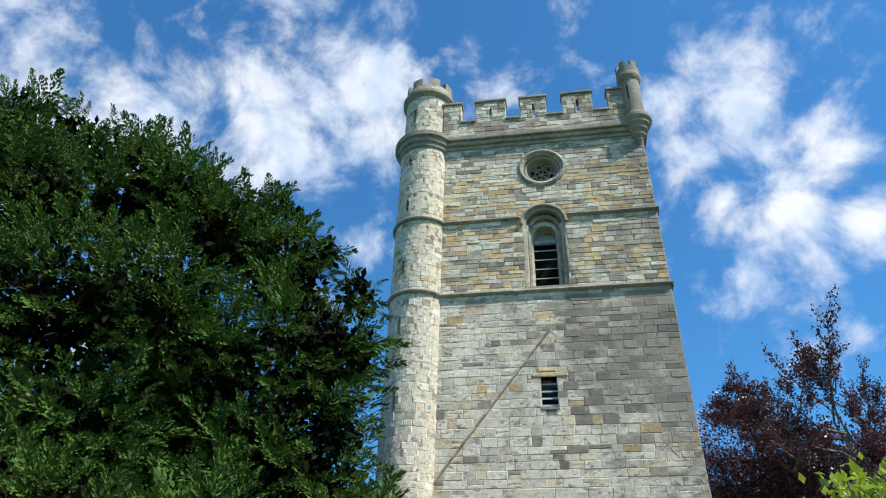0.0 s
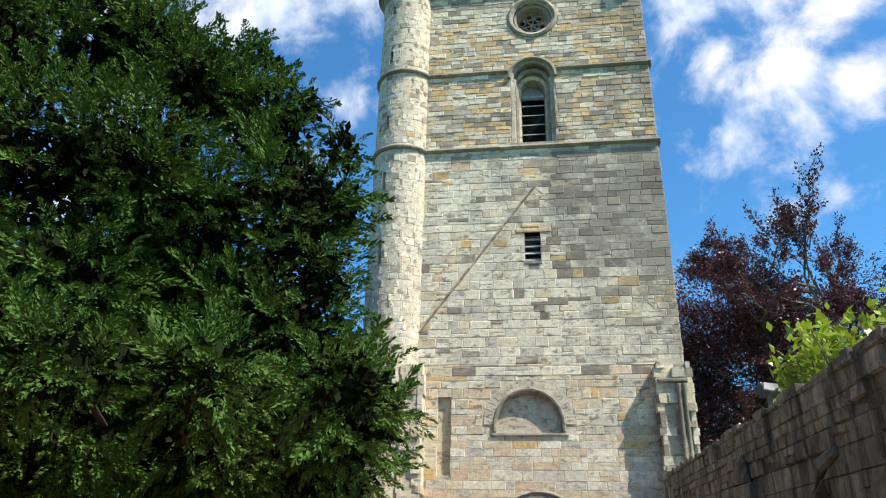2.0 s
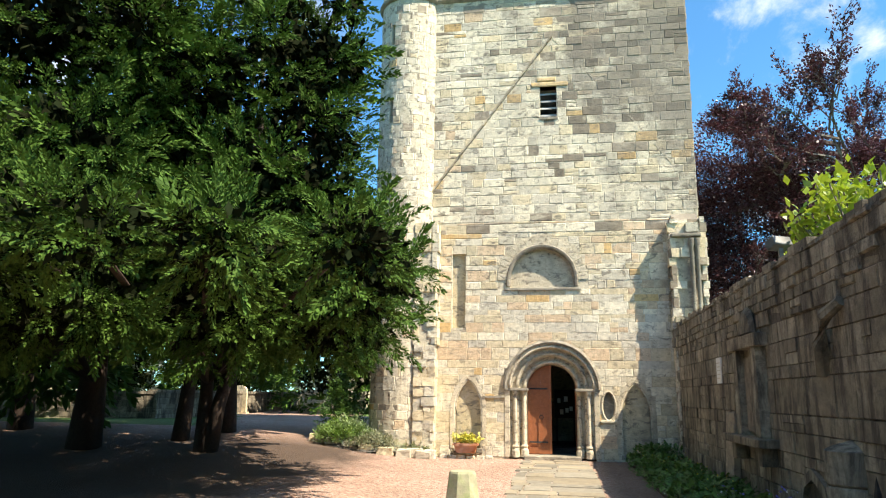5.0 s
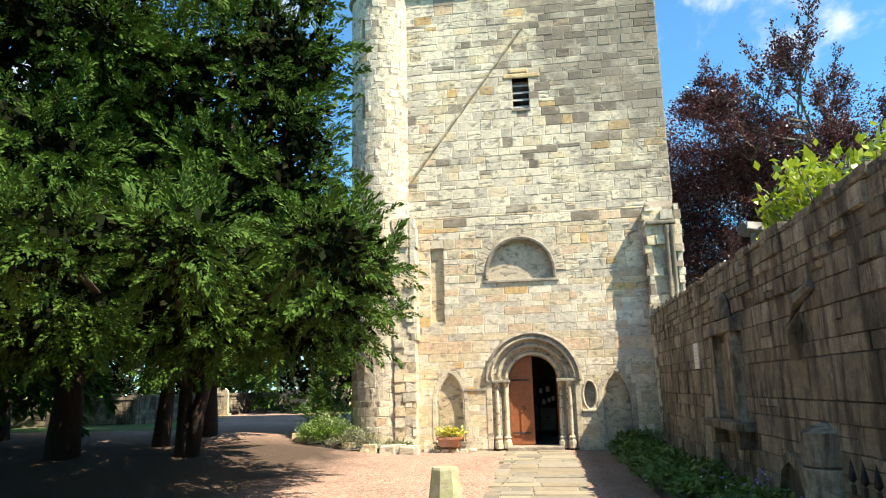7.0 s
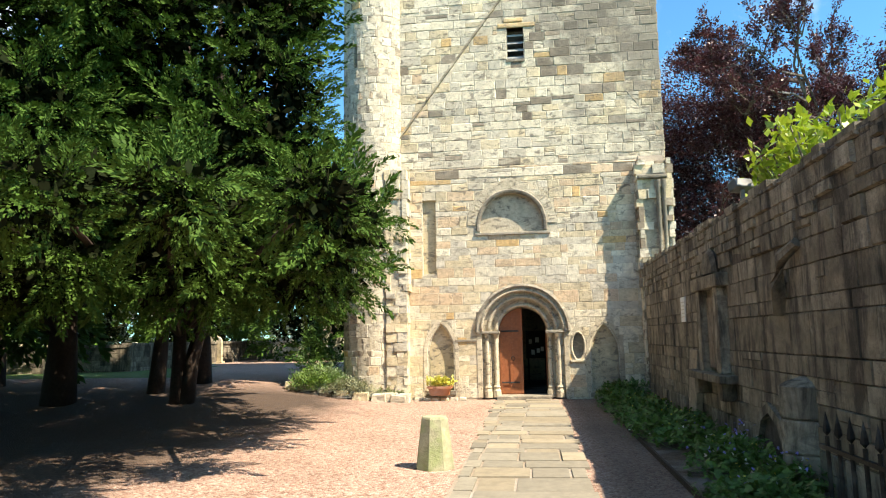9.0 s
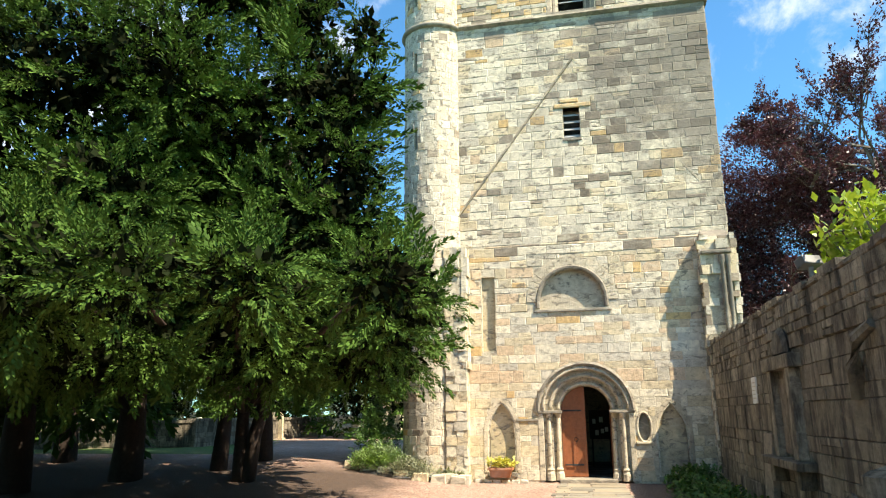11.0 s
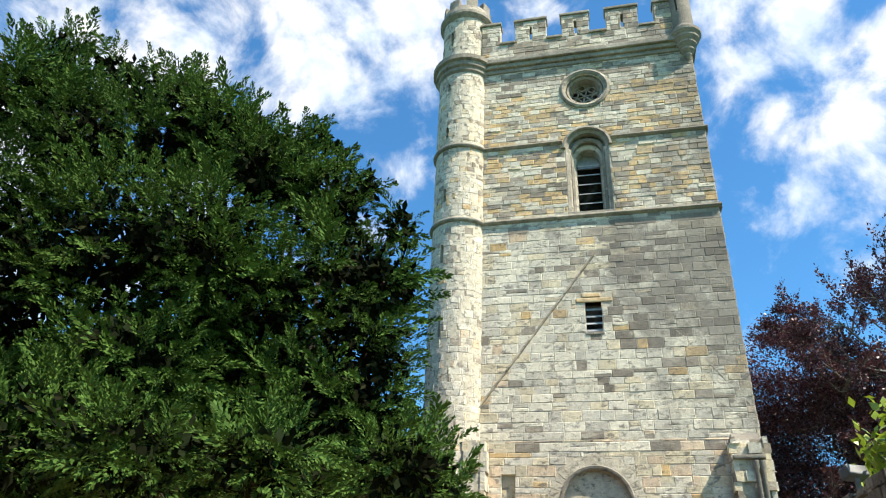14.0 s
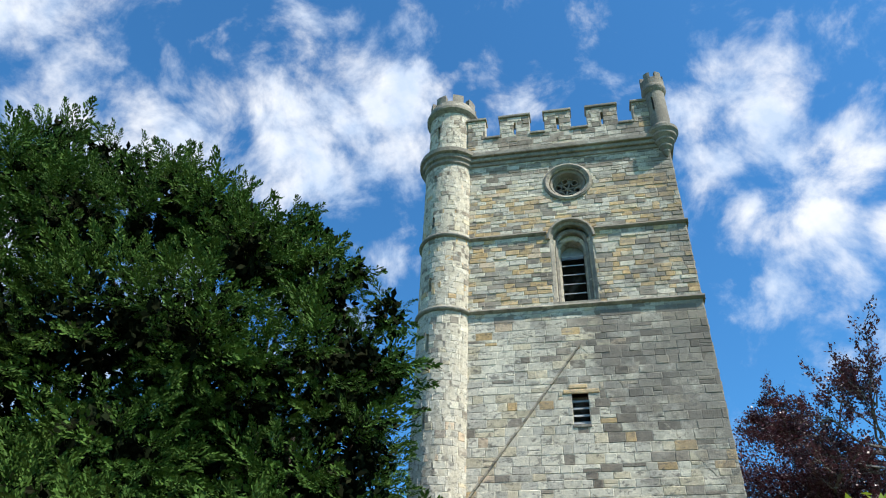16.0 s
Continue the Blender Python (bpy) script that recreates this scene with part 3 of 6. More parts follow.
# string courses
for z, y in ((13.45, 0.0), (16.42, 0.0)):
    prof = [(0.0, 0.10), (-0.10, 0.06), (-0.12, 0.0), (-0.04, -0.06), (0.0, -0.07)]
    spans = [(-2.72, TX1 + 0.08)] if z < 14 else [(-2.72, 0.79 - 0.80), (0.79 + 0.80, TX1 + 0.08)]
    for a, b in spans:
        bm = bmesh.new()
        l = [bm.verts.new((a, p, z + q)) for p, q in prof]
        r = [bm.verts.new((b, p, z + q)) for p, q in prof]
        for i in range(len(prof) - 1):
            bm.faces.new((l[i], r[i], r[i + 1], l[i + 1]))
        bm.faces.new(l)
        bm.faces.new(r[::-1])
        part("string_course", bm, M["dressed"], tower)
    part("string_course", box(TX1, TX1 + 0.1, 0.0, TDEPTH, z - 0.06, z + 0.08), M["dressed"], tower)

# cornice: three stepped rolls
for k, (z0, z1, p) in enumerate(((19.85, 20.02, 0.07), (20.02, 20.2, 0.16), (20.2, 20.42, 0.26))):
    part("cornice", box(-2.8, TX1 + p, -p, 0.3, z0, z1), M["dressed"], tower, bevel=0.035)
    part("cornice", box(TX1 - 0.1, TX1 + p, 0.3, TDEPTH + p, z0, z1), M["dressed"], tower)

# parapet with battlements
MERLONS = [(-2.8, -2.1), (-1.53, -0.37), (0.2, 1.2), (1.82, 2.95), (3.53, 4.2)]
parapet_holes = [rect((a + b) / 2 - 0.05, (a + b) / 2 + 0.05, 21.3, 21.95) for a, b in MERLONS[1:4]]
outline = [(-2.8, 20.42), (4.4, 20.42)]
part("parapet", pierced(-2.8, 4.4, 20.42, 21.2, -0.1, 0.28, []), M["mortar"], tower)
for i, (a, b) in enumerate(MERLONS):
    h = [parapet_holes[i - 1]] if 1 <= i <= 3 else []
    part("merlon", pierced(a, b, 21.2, 22.25, -0.1, 0.28, h), M["mortar"], tower)
    part("coping", box(a - 0.05, b + 0.05, -0.17, 0.33, 22.25, 22.36), M["dressed"], tower, bevel=0.02)
for (a, b), (c, d) in zip(MERLONS, MERLONS[1:]):
    part("coping", box(b, c, -0.17, 0.33, 21.2, 21.3), M["dressed"], tower, bevel=0.02)
para = lambda a, z, d: (a, -0.1 - d, z)
prects = courses(-2.8, 4.3, 20.45, 21.18, 0.18, 0.26, 0.25, 0.6, rng)
for i, (a, b) in enumerate(MERLONS):
    prects += courses(a, b, 21.2, 22.23, 0.19, 0.27, 0.2, 0.5, rng, [parapet_holes[i - 1]] if 1 <= i <= 3 else [])
stones_mesh("ashlar", prects, para, class_of, [M[k] for k in STONES], tower, rng)
part("parapet", box(TX1 - 0.3, TX1 + 0.1, 0.28, TDEPTH, 20.42, 21.8), M["mortar"], tower)

# ---- stair turret ----
TC, TR = (-3.52, 0.5), 0.96
turret = thing("stair_turret", (TC[0], TC[1], 0), "round sandstone stair turret with slit windows and small battlements", "turret")


def drum(name, z0, z1, r, slits, mat, parent, centre, segments=48, wall=0.25):
    """A hollow drum; slits are (angle index, z, z') gaps right through it."""
    zs = sorted({z0, z1, *[v for s in slits for v in s[1:]]})
    bm = bmesh.new()
    grid = {}
    for k, rr in enumerate((r, r - wall)):
        for i in range(segments):
            a = 2 * math.pi * i / segments
            for j, z in enumerate(zs):
                grid[k, i, j] = bm.verts.new((centre[0] + rr * math.cos(a), centre[1] + rr * math.sin(a), z))
    gone = {(s[0] % segments, j) for s in slits for j in range(len(zs) - 1) if s[1] <= zs[j] < s[2]}
    for i in range(segments):
        p = (i + 1) % segments
        for j in range(len(zs) - 1):
            if (i, j) in gone:
                for q, e in (((i, j), (i, j + 1)), ((p, j), (p, j + 1)), ((i, j), (p, j)), ((i, j + 1), (p, j + 1))):
                    key = [(0, *q), (0, *e), (1, *e), (1, *q)]
                    try:
                        bm.faces.new([grid[v] for v in key])
                    except ValueError:
                        pass
                continue
            for k in (0, 1):
                bm.faces.new([grid[k, i, j], grid[k, p, j], grid[k, p, j + 1], grid[k, i, j + 1]])
        for j in (0, len(zs) - 1):
            bm.faces.new([grid[0, i, j], grid[0, p, j], grid[1, p, j], grid[1, i, j]])
    ob = part(name, bm, mat, parent)
    ob.matrix_parent_inverse = parent.matrix_world.inverted()
    return ob


SLIT = 32       # the slits face the yard and a little away from the tower
tslits = [(SLIT, 9.45, 10.15), (SLIT, 11.95, 12.6), (SLIT, 14.2, 14.75), (SLIT, 16.85, 17.35), (SLIT, 19.0, 19.35)]
drum("shaft", 0.0, 20.2, TR, tslits, M["mortar"], turret, TC)
# added near-black filler: the slits' inner shade is put into its colour
under_core = part("dark_core", lathe([(0.0, 0.3), (TR - 0.3, 0.3), (TR - 0.3, 22.6), (0.0, 22.6)], 16, centre=TC), M["void"], turret)
under_core.matrix_parent_inverse = turret.matrix_world.inverted()
drum("upper_drum", 20.7, 22.75, TR - 0.06, [(SLIT, 21.3, 22.0)], M["mortar"], turret, TC)


def ring_stones(z0, z1, r, hmin, hmax, slits, parent, centre, a0=math.radians(150), a1=math.radians(345), lmax=0.5):
    seg = 2 * math.pi / 48
    holes = [rect(r * seg * s[0], r * seg * (s[0] + 1), s[1], s[2]) for s in slits]
    rects = courses(a0 * r, a1 * r, z0, z1, hmin, hmax, 0.2, lmax, rng, holes)
    place = lambda a, z, d: (centre[0] + (r + d) * math.cos(a / r), centre[1] + (r + d) * math.sin(a / r), z)
    ob = stones_mesh("ashlar", rects, place, lambda a, z, g: STONES.index("dark") if g.random() < 0.1 else STONES.index("grey") if g.random() < 0.5 else class_of(-2.5 + (3.5 if g.random() < 0.3 else 0), z, g), [M[k] for k in STONES], parent, rng, proud=(0.006, 0.014))
    ob.matrix_parent_inverse = parent.matrix_world.inverted()
    return ob


ring_stones(0.1, 20.0, TR, 0.16, 0.26, tslits, turret, TC)
ring_stones(20.75, 22.7, TR - 0.06, 0.18, 0.26, [(SLIT, 21.3, 22.0)], turret, TC)


def under(parent, ob):
    """Keep a part where it stands when its thing is not at the origin."""
    ob.matrix_parent_inverse = parent.matrix_world.inverted()
    return ob


for z in (13.45, 16.42):
    under(turret, part("string_course", lathe([(TR - 0.02, z - 0.07), (TR + 0.06, z - 0.06), (TR + 0.11, z), (TR + 0.09, z + 0.06), (TR - 0.02, z + 0.1)], 48, centre=TC), M["dressed"], turret, smooth=True))
under(turret, part("cornice", lathe([(TR - 0.02, 19.75), (TR + 0.08, 19.85), (TR + 0.08, 19.98), (TR + 0.16, 20.04), (TR + 0.17, 20.2), (TR + 0.27, 20.26),
                                     (TR + 0.28, 20.44), (TR + 0.12, 20.6), (TR - 0.08, 20.75)], 48, centre=TC), M["dressed"], turret))
under(turret, part("cap_moulding", lathe([(TR - 0.1, 22.6), (TR + 0.02, 22.72), (TR + 0.1, 22.8), (TR + 0.11, 22.92), (TR + 0.04, 23.0), (TR - 0.02, 23.3), (TR - 0.25, 23.3), (TR - 0.25, 22.7)], 48, centre=TC), M["dressed"], turret))
for i in range(8):
    a = 2 * math.pi * (i + 0.5) / 8
    bm = lathe([(TR - 0.02, 23.3), (TR - 0.02, 23.68), (TR - 0.24, 23.7), (TR - 0.24, 23.3), (TR - 0.02, 23.3)], 6, a - 0.24, a + 0.24, centre=TC)
    bmesh.ops.holes_fill(bm, edges=bm.edges, sides=0)
    under(turret, part("merlon", bm, M["dressed"], turret))

# ---- corner bartizan ----
BC = (4.44, -0.02)
bart = thing("corner_bartizan", (BC[0], BC[1], 19.5), "slender round corner turret on stepped corbels", "turret")
prof = [(0.03, 19.35), (0.14, 19.55), (0.14, 19.62), (0.24, 19.75), (0.24, 19.83), (0.35, 19.98), (0.35, 20.06), (0.46, 20.2), (0.46, 20.28), (0.55, 20.4), (0.56, 20.52), (0.4, 20.66), (0.36, 20.8)]
under(bart, part("corbel", lathe(prof, 32, centre=BC), M["dressed"], bart))
drum("shaft", 20.75, 22.75, 0.36, [(21, 21.5, 22.2)], M["dressed"], bart, BC, segments=32, wall=0.1)
ring = lathe([(0.36, 22.5), (0.42, 22.6), (0.46, 22.7), (0.46, 22.8), (0.44, 22.88), (0.44, 23.2), (0.3, 23.2), (0.3, 22.6)], 32, centre=BC)
under(bart, part("cap", ring, M["dressed"], bart))
for i in range(6):
    a = 2 * math.pi * i / 6
    bm = lathe([(0.44, 23.2), (0.44, 23.48), (0.3, 23.5), (0.3, 23.2), (0.44, 23.2)], 5, a - 0.3, a + 0.3, centre=BC)
    bmesh.ops.holes_fill(bm, edges=bm.edges, sides=0)
    under(bart, part("merlon", bm, M["dressed"], bart))

# ---- wall along the yard ----
WX, WTOP, WY0 = 3.8, 3.5, -26.0
yard_wall = thing("yard_wall", (WX, -10, 0), "high old rubble and squared stone boundary wall in shade", "wall")
niche_w = [(-10.2, 0.0, -1, 0), (-10.2, 0.35, -1, 0), (-10.05, 0.6, -0.7, 0.7), (-9.75, 0.72, 0, 1), (-9.45, 0.6, 0.7, 0.7), (-9.3, 0.35, 1, 0), (-9.3, 0.0, 1, 0)]
bm = pierced(WY0, -0.02, 0.0, WTOP, 0.0, 0.5, [])
bmesh.ops.transform(bm, matrix=Matrix(((0, 1, 0, WX), (1, 0, 0, 0), (0, 0, 1, 0), (0, 0, 0, 1))), verts=bm.verts)
under(yard_wall, part("wall_core", bm, M["wall_mortar"], yard_wall))
wall_face = lambda a, z, d: (WX - d, a, z)
wrects = courses(WY0, -0.05, 0.05, 2.7, 0.14, 0.48, 0.2, 1.0, rng, [niche_w]) + courses(WY0, -0.05, 2.7, WTOP, 0.14, 0.24, 0.15, 0.5, rng)
near_wall = [r for r in wrects if r[0] > -13.5 and r[3] < 2.75]
ob = stones_mesh("rubble", [r for r in wrects if not (r[0] > -13.5 and r[3] < 2.75)], wall_face, lambda a, z, g: g.choice([0, 0, 1]), [M["wall_a"], M["wall_b"]], yard_wall, rng, proud=(0.0, 0.05))
under(yard_wall, ob)


# ---- plants ----
def spray(rng_np, n_shoots, length, width):
    """A flat frond of narrow shoots: vertices (k, 3) and quads, tip along +x."""
    v, f = [], []
    for i in range(n_shoots):
        u = (i + 0.5) / n_shoots
        side = 1 if i % 2 else -1
        base = np.array([u * length * 0.75, 0, -0.10 * u * u * length])
        ang = side * (0.95 - 0.6 * u)
        l = length * (0.42 - 0.18 * u)
        d = np.array([math.cos(ang), math.sin(ang), -0.18])
        p = np.array([-d[1], d[0], 0.25 * side]) * width
        k = len(v)
        v += [base - p * 0.4, base + d * l * 0.5 - p, base + d * l, base + d * l * 0.5 + p]
        f += [(k, k + 1, k + 2, k + 3)]
    return np.array(v), np.array(f)


def tuft(g, n_shoots, width):
    """A rosette of short shoots that spread round the tip of a twig."""
    v, f = [], []
    for i in range(n_shoots):
        a = 2 * math.pi * (i + g.uniform(-0.3, 0.3)) / n_shoots
        open_ = g.uniform(0.35, 1.15)
        d = np.array([math.cos(open_), math.sin(open_) * math.cos(a), math.sin(open_) * math.sin(a)])
        q = np.cross(d, g.normal(size=3))
        q = q / np.linalg.norm(q) * width
        b = d * 0.05
        l = g.uniform(0.75, 1.1)
        k = len(v)
        v += [b, d * l * 0.55 - q, d * l, d * l * 0.55 + q]
        f += [(k, k + 1, k + 2, k + 3)]
    return np.array(v), np.array(f)


def leaf_cloud(name, places, dirs, sizes, template, mat, parent, g, roll_by=0.45, sway=0.25):
    """Copies of a frond, or of several by turns, in one mesh: at places, pointing along dirs."""
    every = template if isinstance(template, list) else [template]
    d = dirs / np.linalg.norm(dirs, axis=1, keepdims=True)
    total = len(places)
    roll = g.normal(0, roll_by, total)
    up = np.tile([0.0, 0, 1], (total, 1)) + g.normal(0, sway, (total, 3))
    s = np.cross(up, d)
    s /= np.linalg.norm(s, axis=1, keepdims=True) + 1e-9
    u = np.cross(d, s)
    c, q = np.cos(roll)[:, None], np.sin(roll)[:, None]
    s, u = s * c + u * q, u * c - s * q
    V, F, at = [], [], 0
    for j, (tv, tf) in enumerate(every):
        w = slice(j, None, len(every))
        n = len(places[w])
        v = places[w][:, None] + sizes[w][:, None, None] * (tv[None, :, 0:1] * d[w][:, None] + tv[None, :, 1:2] * s[w][:, None] + tv[None, :, 2:3] * u[w][:, None])
        V.append(v.reshape(-1, 3))
        F.append((tf[None] + (at + np.arange(n) * len(tv))[:, None, None]).reshape(-1, 4))
        at += n * len(tv)
    v, f = np.concatenate(V), np.concatenate(F)
    me = bpy.data.meshes.new(name)
    me.vertices.add(len(v))
    me.vertices.foreach_set("co", v.ravel().astype(np.float32))
    me.loops.add(len(f) * 4)
    me.loops.foreach_set("vertex_index", f.ravel().astype(np.int32))
    me.polygons.add(len(f))
    me.polygons.foreach_set("loop_start", np.arange(0, len(f) * 4, 4, dtype=np.int32))
    me.materials.append(mat)
    me.update(calc_edges=True)
    ob = new(name, me)
    ob.parent = parent
    return ob


def plume(g, count=66, wide=0.3, droop=0.2, dense=1.0):
    """A dense feathery yew branchlet, tip along +x: flat shoots shingled round a tapering, flattened, arching body."""
    v, f = [], []
    for i in range(count):
        u = ((i + 0.5) / count) ** 0.85
        turn = 2.39996 * i + g.normal(0, 0.2)
        radial = np.array([0.0, math.cos(turn), math.sin(turn)])
        body = wide * (1 - u) ** 0.8 * (0.75 + 0.25 * math.sin(3 * turn + 9 * u)) + 0.015
        flat = np.array([1, 1, 0.6])
        at = np.array([u * 0.9, 0.03 * math.sin(5 * u), 0.16 * math.sin(2.6 * u) * u - droop * u * u]) + radial * flat * body * g.uniform(0.55, 1.05)
        d = np.array([0.85, 0, -0.15 * u]) + radial * flat * (0.85 - 0.45 * u) + g.normal(0, 0.16, 3)
        d /= np.linalg.norm(d)
        n = radial / flat + np.array([-0.2, 0, 0.15]) + g.normal(0, 0.22, 3)
        q = np.cross(n, d)
        q = q / (np.linalg.norm(q) + 1e-9) * 0.036 * dense
        l = 0.145 * g.uniform(0.75, 1.25) * dense
        k = len(v)
        v += [at - q * 0.3, at + d * l * 0.55 - q, at + d * l, at + d * l * 0.55 + q]
        f.append((k, k + 1, k + 2, k + 3))
    return np.array(v), np.array(f)


def limb(bm, pts, r0, r1, sides=8):
    """A tapering branch through points."""
    rows = []
    for i, p in enumerate(pts):
        p = Vector(p)
        t = (Vector(pts[min(i + 1, len(pts) - 1)]) - Vector(pts[max(i - 1, 0)])).normalized()
        a = t.orthogonal().normalized()
        b = t.cross(a)
        r = r0 + (r1 - r0) * i / (len(pts) - 1)
        rows.append([bm.verts.new(p + (a * math.cos(k) + b * math.sin(k)) * r * (1 + 0.12 * math.sin(3 * k + i)))
                     for k in (2 * math.pi * j / sides for j in range(sides))])
    for p, q in zip(rows, rows[1:]):
        for j in range(sides):
            bm.faces.new((p[j], p[(j + 1) % sides], q[(j + 1) % sides], q[j]))
    bm.faces.new(rows[0][::-1])
    bm.faces.new(rows[-1])


def yew(name_label, base, lobes, trunk_r, seed, spacing=0.335, size=0.48, side_plumes=4, fine=True, low=1.75, stems=1):
    """A yew: trunk, limbs to every lobe of the crown, and boughs of feathery plumes spaced over the lobes."""
    g = np.random.default_rng(seed)
    r = random.Random(seed)
    tree = thing("yew_tree", base, name_label, "tree", "yews beside the drive")
    bx, by, bz = base
    top = max(l[0][2] for l in lobes)
    lean = (r.uniform(-0.4, 0.4), r.uniform(-0.4, 0.4))
    for k in range(stems):
        bm = bmesh.new()
        o = 0.34 * k
        axis = [(o * 0.6, 0, -0.2), (o + lean[0] * 0.2, lean[1] * 0.2, 1.0), (o * 2.2 + lean[0] * 0.5, lean[1] * 0.5, 2.5),
                (o * 3 + lean[0], lean[1], (top - bz) * 0.55), (o * 2.5 + lean[0] * 1.2, lean[1] * 1.2, (top - bz) * 0.9)]
        limb(bm, axis, trunk_r, trunk_r * 0.25, 14)
        part("trunk", bm, M["bark"], tree, smooth=True)
    C = np.array([l[0] for l in lobes], float)
    R = np.array([l[1] for l in lobes], float)
    for cx, cy, cz in C:
        bm = bmesh.new()
        e = Vector((cx - bx, cy - by, cz - bz))
        s = Vector((lean[0] * 0.5, lean[1] * 0.5, max(1.6, min(e.z * 0.5, e.z - 0.5))))
        mid_p = s.lerp(e, 0.5) + Vector((r.uniform(-0.3, 0.3), r.uniform(-0.3, 0.3), r.uniform(-0.1, 0.4)))
        limb(bm, [s, mid_p, e], trunk_r * 0.33, 0.04, 6)
        part("limb", bm, M["bark"], tree, smooth=True)
    P, D, S, taken = [], [], [], {}
    for i in range(len(C)):
        c, rad = C[i], R[i]
        area = 4 * math.pi * ((rad[0] * rad[1]) ** 1.6 / 3 + (rad[0] * rad[2]) ** 1.6 / 3 + (rad[1] * rad[2]) ** 1.6 / 3) ** (1 / 1.6)
        for _ in range(int(area / spacing ** 2 * 2.2)):
            n = g.normal(size=3)
            n /= np.linalg.norm(n)
            if n[1] > 0.3 and g.random() < 0.7:          # thinner on the side away from the sun
                continue
            p = c + n * rad
            if ((((p - C) / R) ** 2).sum(1) < 0.5).any():    # buried in the crown
                continue
            cell = tuple(np.floor(p / spacing).astype(int))
            near = [q for dx in (-1, 0, 1) for dy in (-1, 0, 1) for dz in (-1, 0, 1) for q in taken.get((cell[0] + dx, cell[1] + dy, cell[2] + dz), ())]
            if any(((p - q) ** 2).sum() < spacing ** 2 for q in near):
                continue
            hollow = noise.noise((p[0] * 0.9 + seed, p[1] * 0.9, p[2] * 1.15))
            if hollow < -0.2:                           # gaps that show the dark inside of the crown
                continue
            taken.setdefault(cell, []).append(p)
            out = n / rad
            out /= np.linalg.norm(out)
            out = out * [1, 1, 0.45 if out[2] < 0.35 else 1.1] + [0, 0, 0.16 if c[2] > 4.5 else -0.02] + g.normal(0, 0.16, 3)
            out /= np.linalg.norm(out)
            L = g.uniform(0.7, 1.3) * (0.9 + 0.8 * max(0.0, hollow))
            side = np.cross([0, 0, 1], out)
            side /= np.linalg.norm(side) + 1e-6
            up = np.cross(out, side)
            m = side_plumes
            for k in range(m + 1):
                w = 1.0 if k == m else (k + 0.5) / m
                sg = 0.0 if k == m else (1 if k % 2 else -1)
                tilt = g.normal(0.15, 0.45) if sg else 0.0
                q = p + out * ((w - 1.0) * 0.45 - 0.16) * L + up * g.normal(0, 0.04)
                d = out * 1.0 + side * sg * (0.8 - 0.2 * w + g.normal(0, 0.15)) + up * tilt
                P.append(q)
                D.append(d)
                S.append(size * L * g.uniform(0.8, 1.15) * (0.72 if sg else 1.0))
    # dense fill round the limbs; its near-black colour paints the crown's inner shade
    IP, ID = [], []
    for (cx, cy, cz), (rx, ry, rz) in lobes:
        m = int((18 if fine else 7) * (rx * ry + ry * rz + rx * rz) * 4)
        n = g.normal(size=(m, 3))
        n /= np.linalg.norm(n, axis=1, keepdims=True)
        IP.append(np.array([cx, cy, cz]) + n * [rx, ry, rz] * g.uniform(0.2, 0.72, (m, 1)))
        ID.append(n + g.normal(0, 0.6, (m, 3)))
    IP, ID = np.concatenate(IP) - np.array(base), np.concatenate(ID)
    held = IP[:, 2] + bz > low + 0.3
    inner = leaf_cloud("inner_foliage", IP[held], ID[held], (0.75 if fine else 1.0) * g.uniform(0.2, 0.32, held.sum()), tuft(g, 4, 0.24), M["yew_inner_shade"], tree, g)
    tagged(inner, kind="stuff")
    P, D, S = np.array(P) - np.array(base), np.array(D), np.array(S)
    keep = P[:, 2] + bz > low
    kinds = [plume(g, droop=g.uniform(0.0, 0.35), wide=g.uniform(0.26, 0.38)) for _ in range(6)] if fine else [plume(g, 24, dense=1.9)]
    ob = leaf_cloud("crown", P[keep], D[keep], S[keep], kinds, M["yew"], tree, g, roll_by=0.4, sway=0.12)
    tagged(ob, kind="stuff")
    return tree


def nearer(k, lobes):
    """Draw a group of lobes towards the yard's lower end, keeping its shape."""
    return [((0.87 + (x - 0.87) * k, -19 + (y + 19) * k, 1.7 + (z - 1.7) * k), (a * k, b * k, c * k)) for (x, y, z), (a, b, c) in lobes]


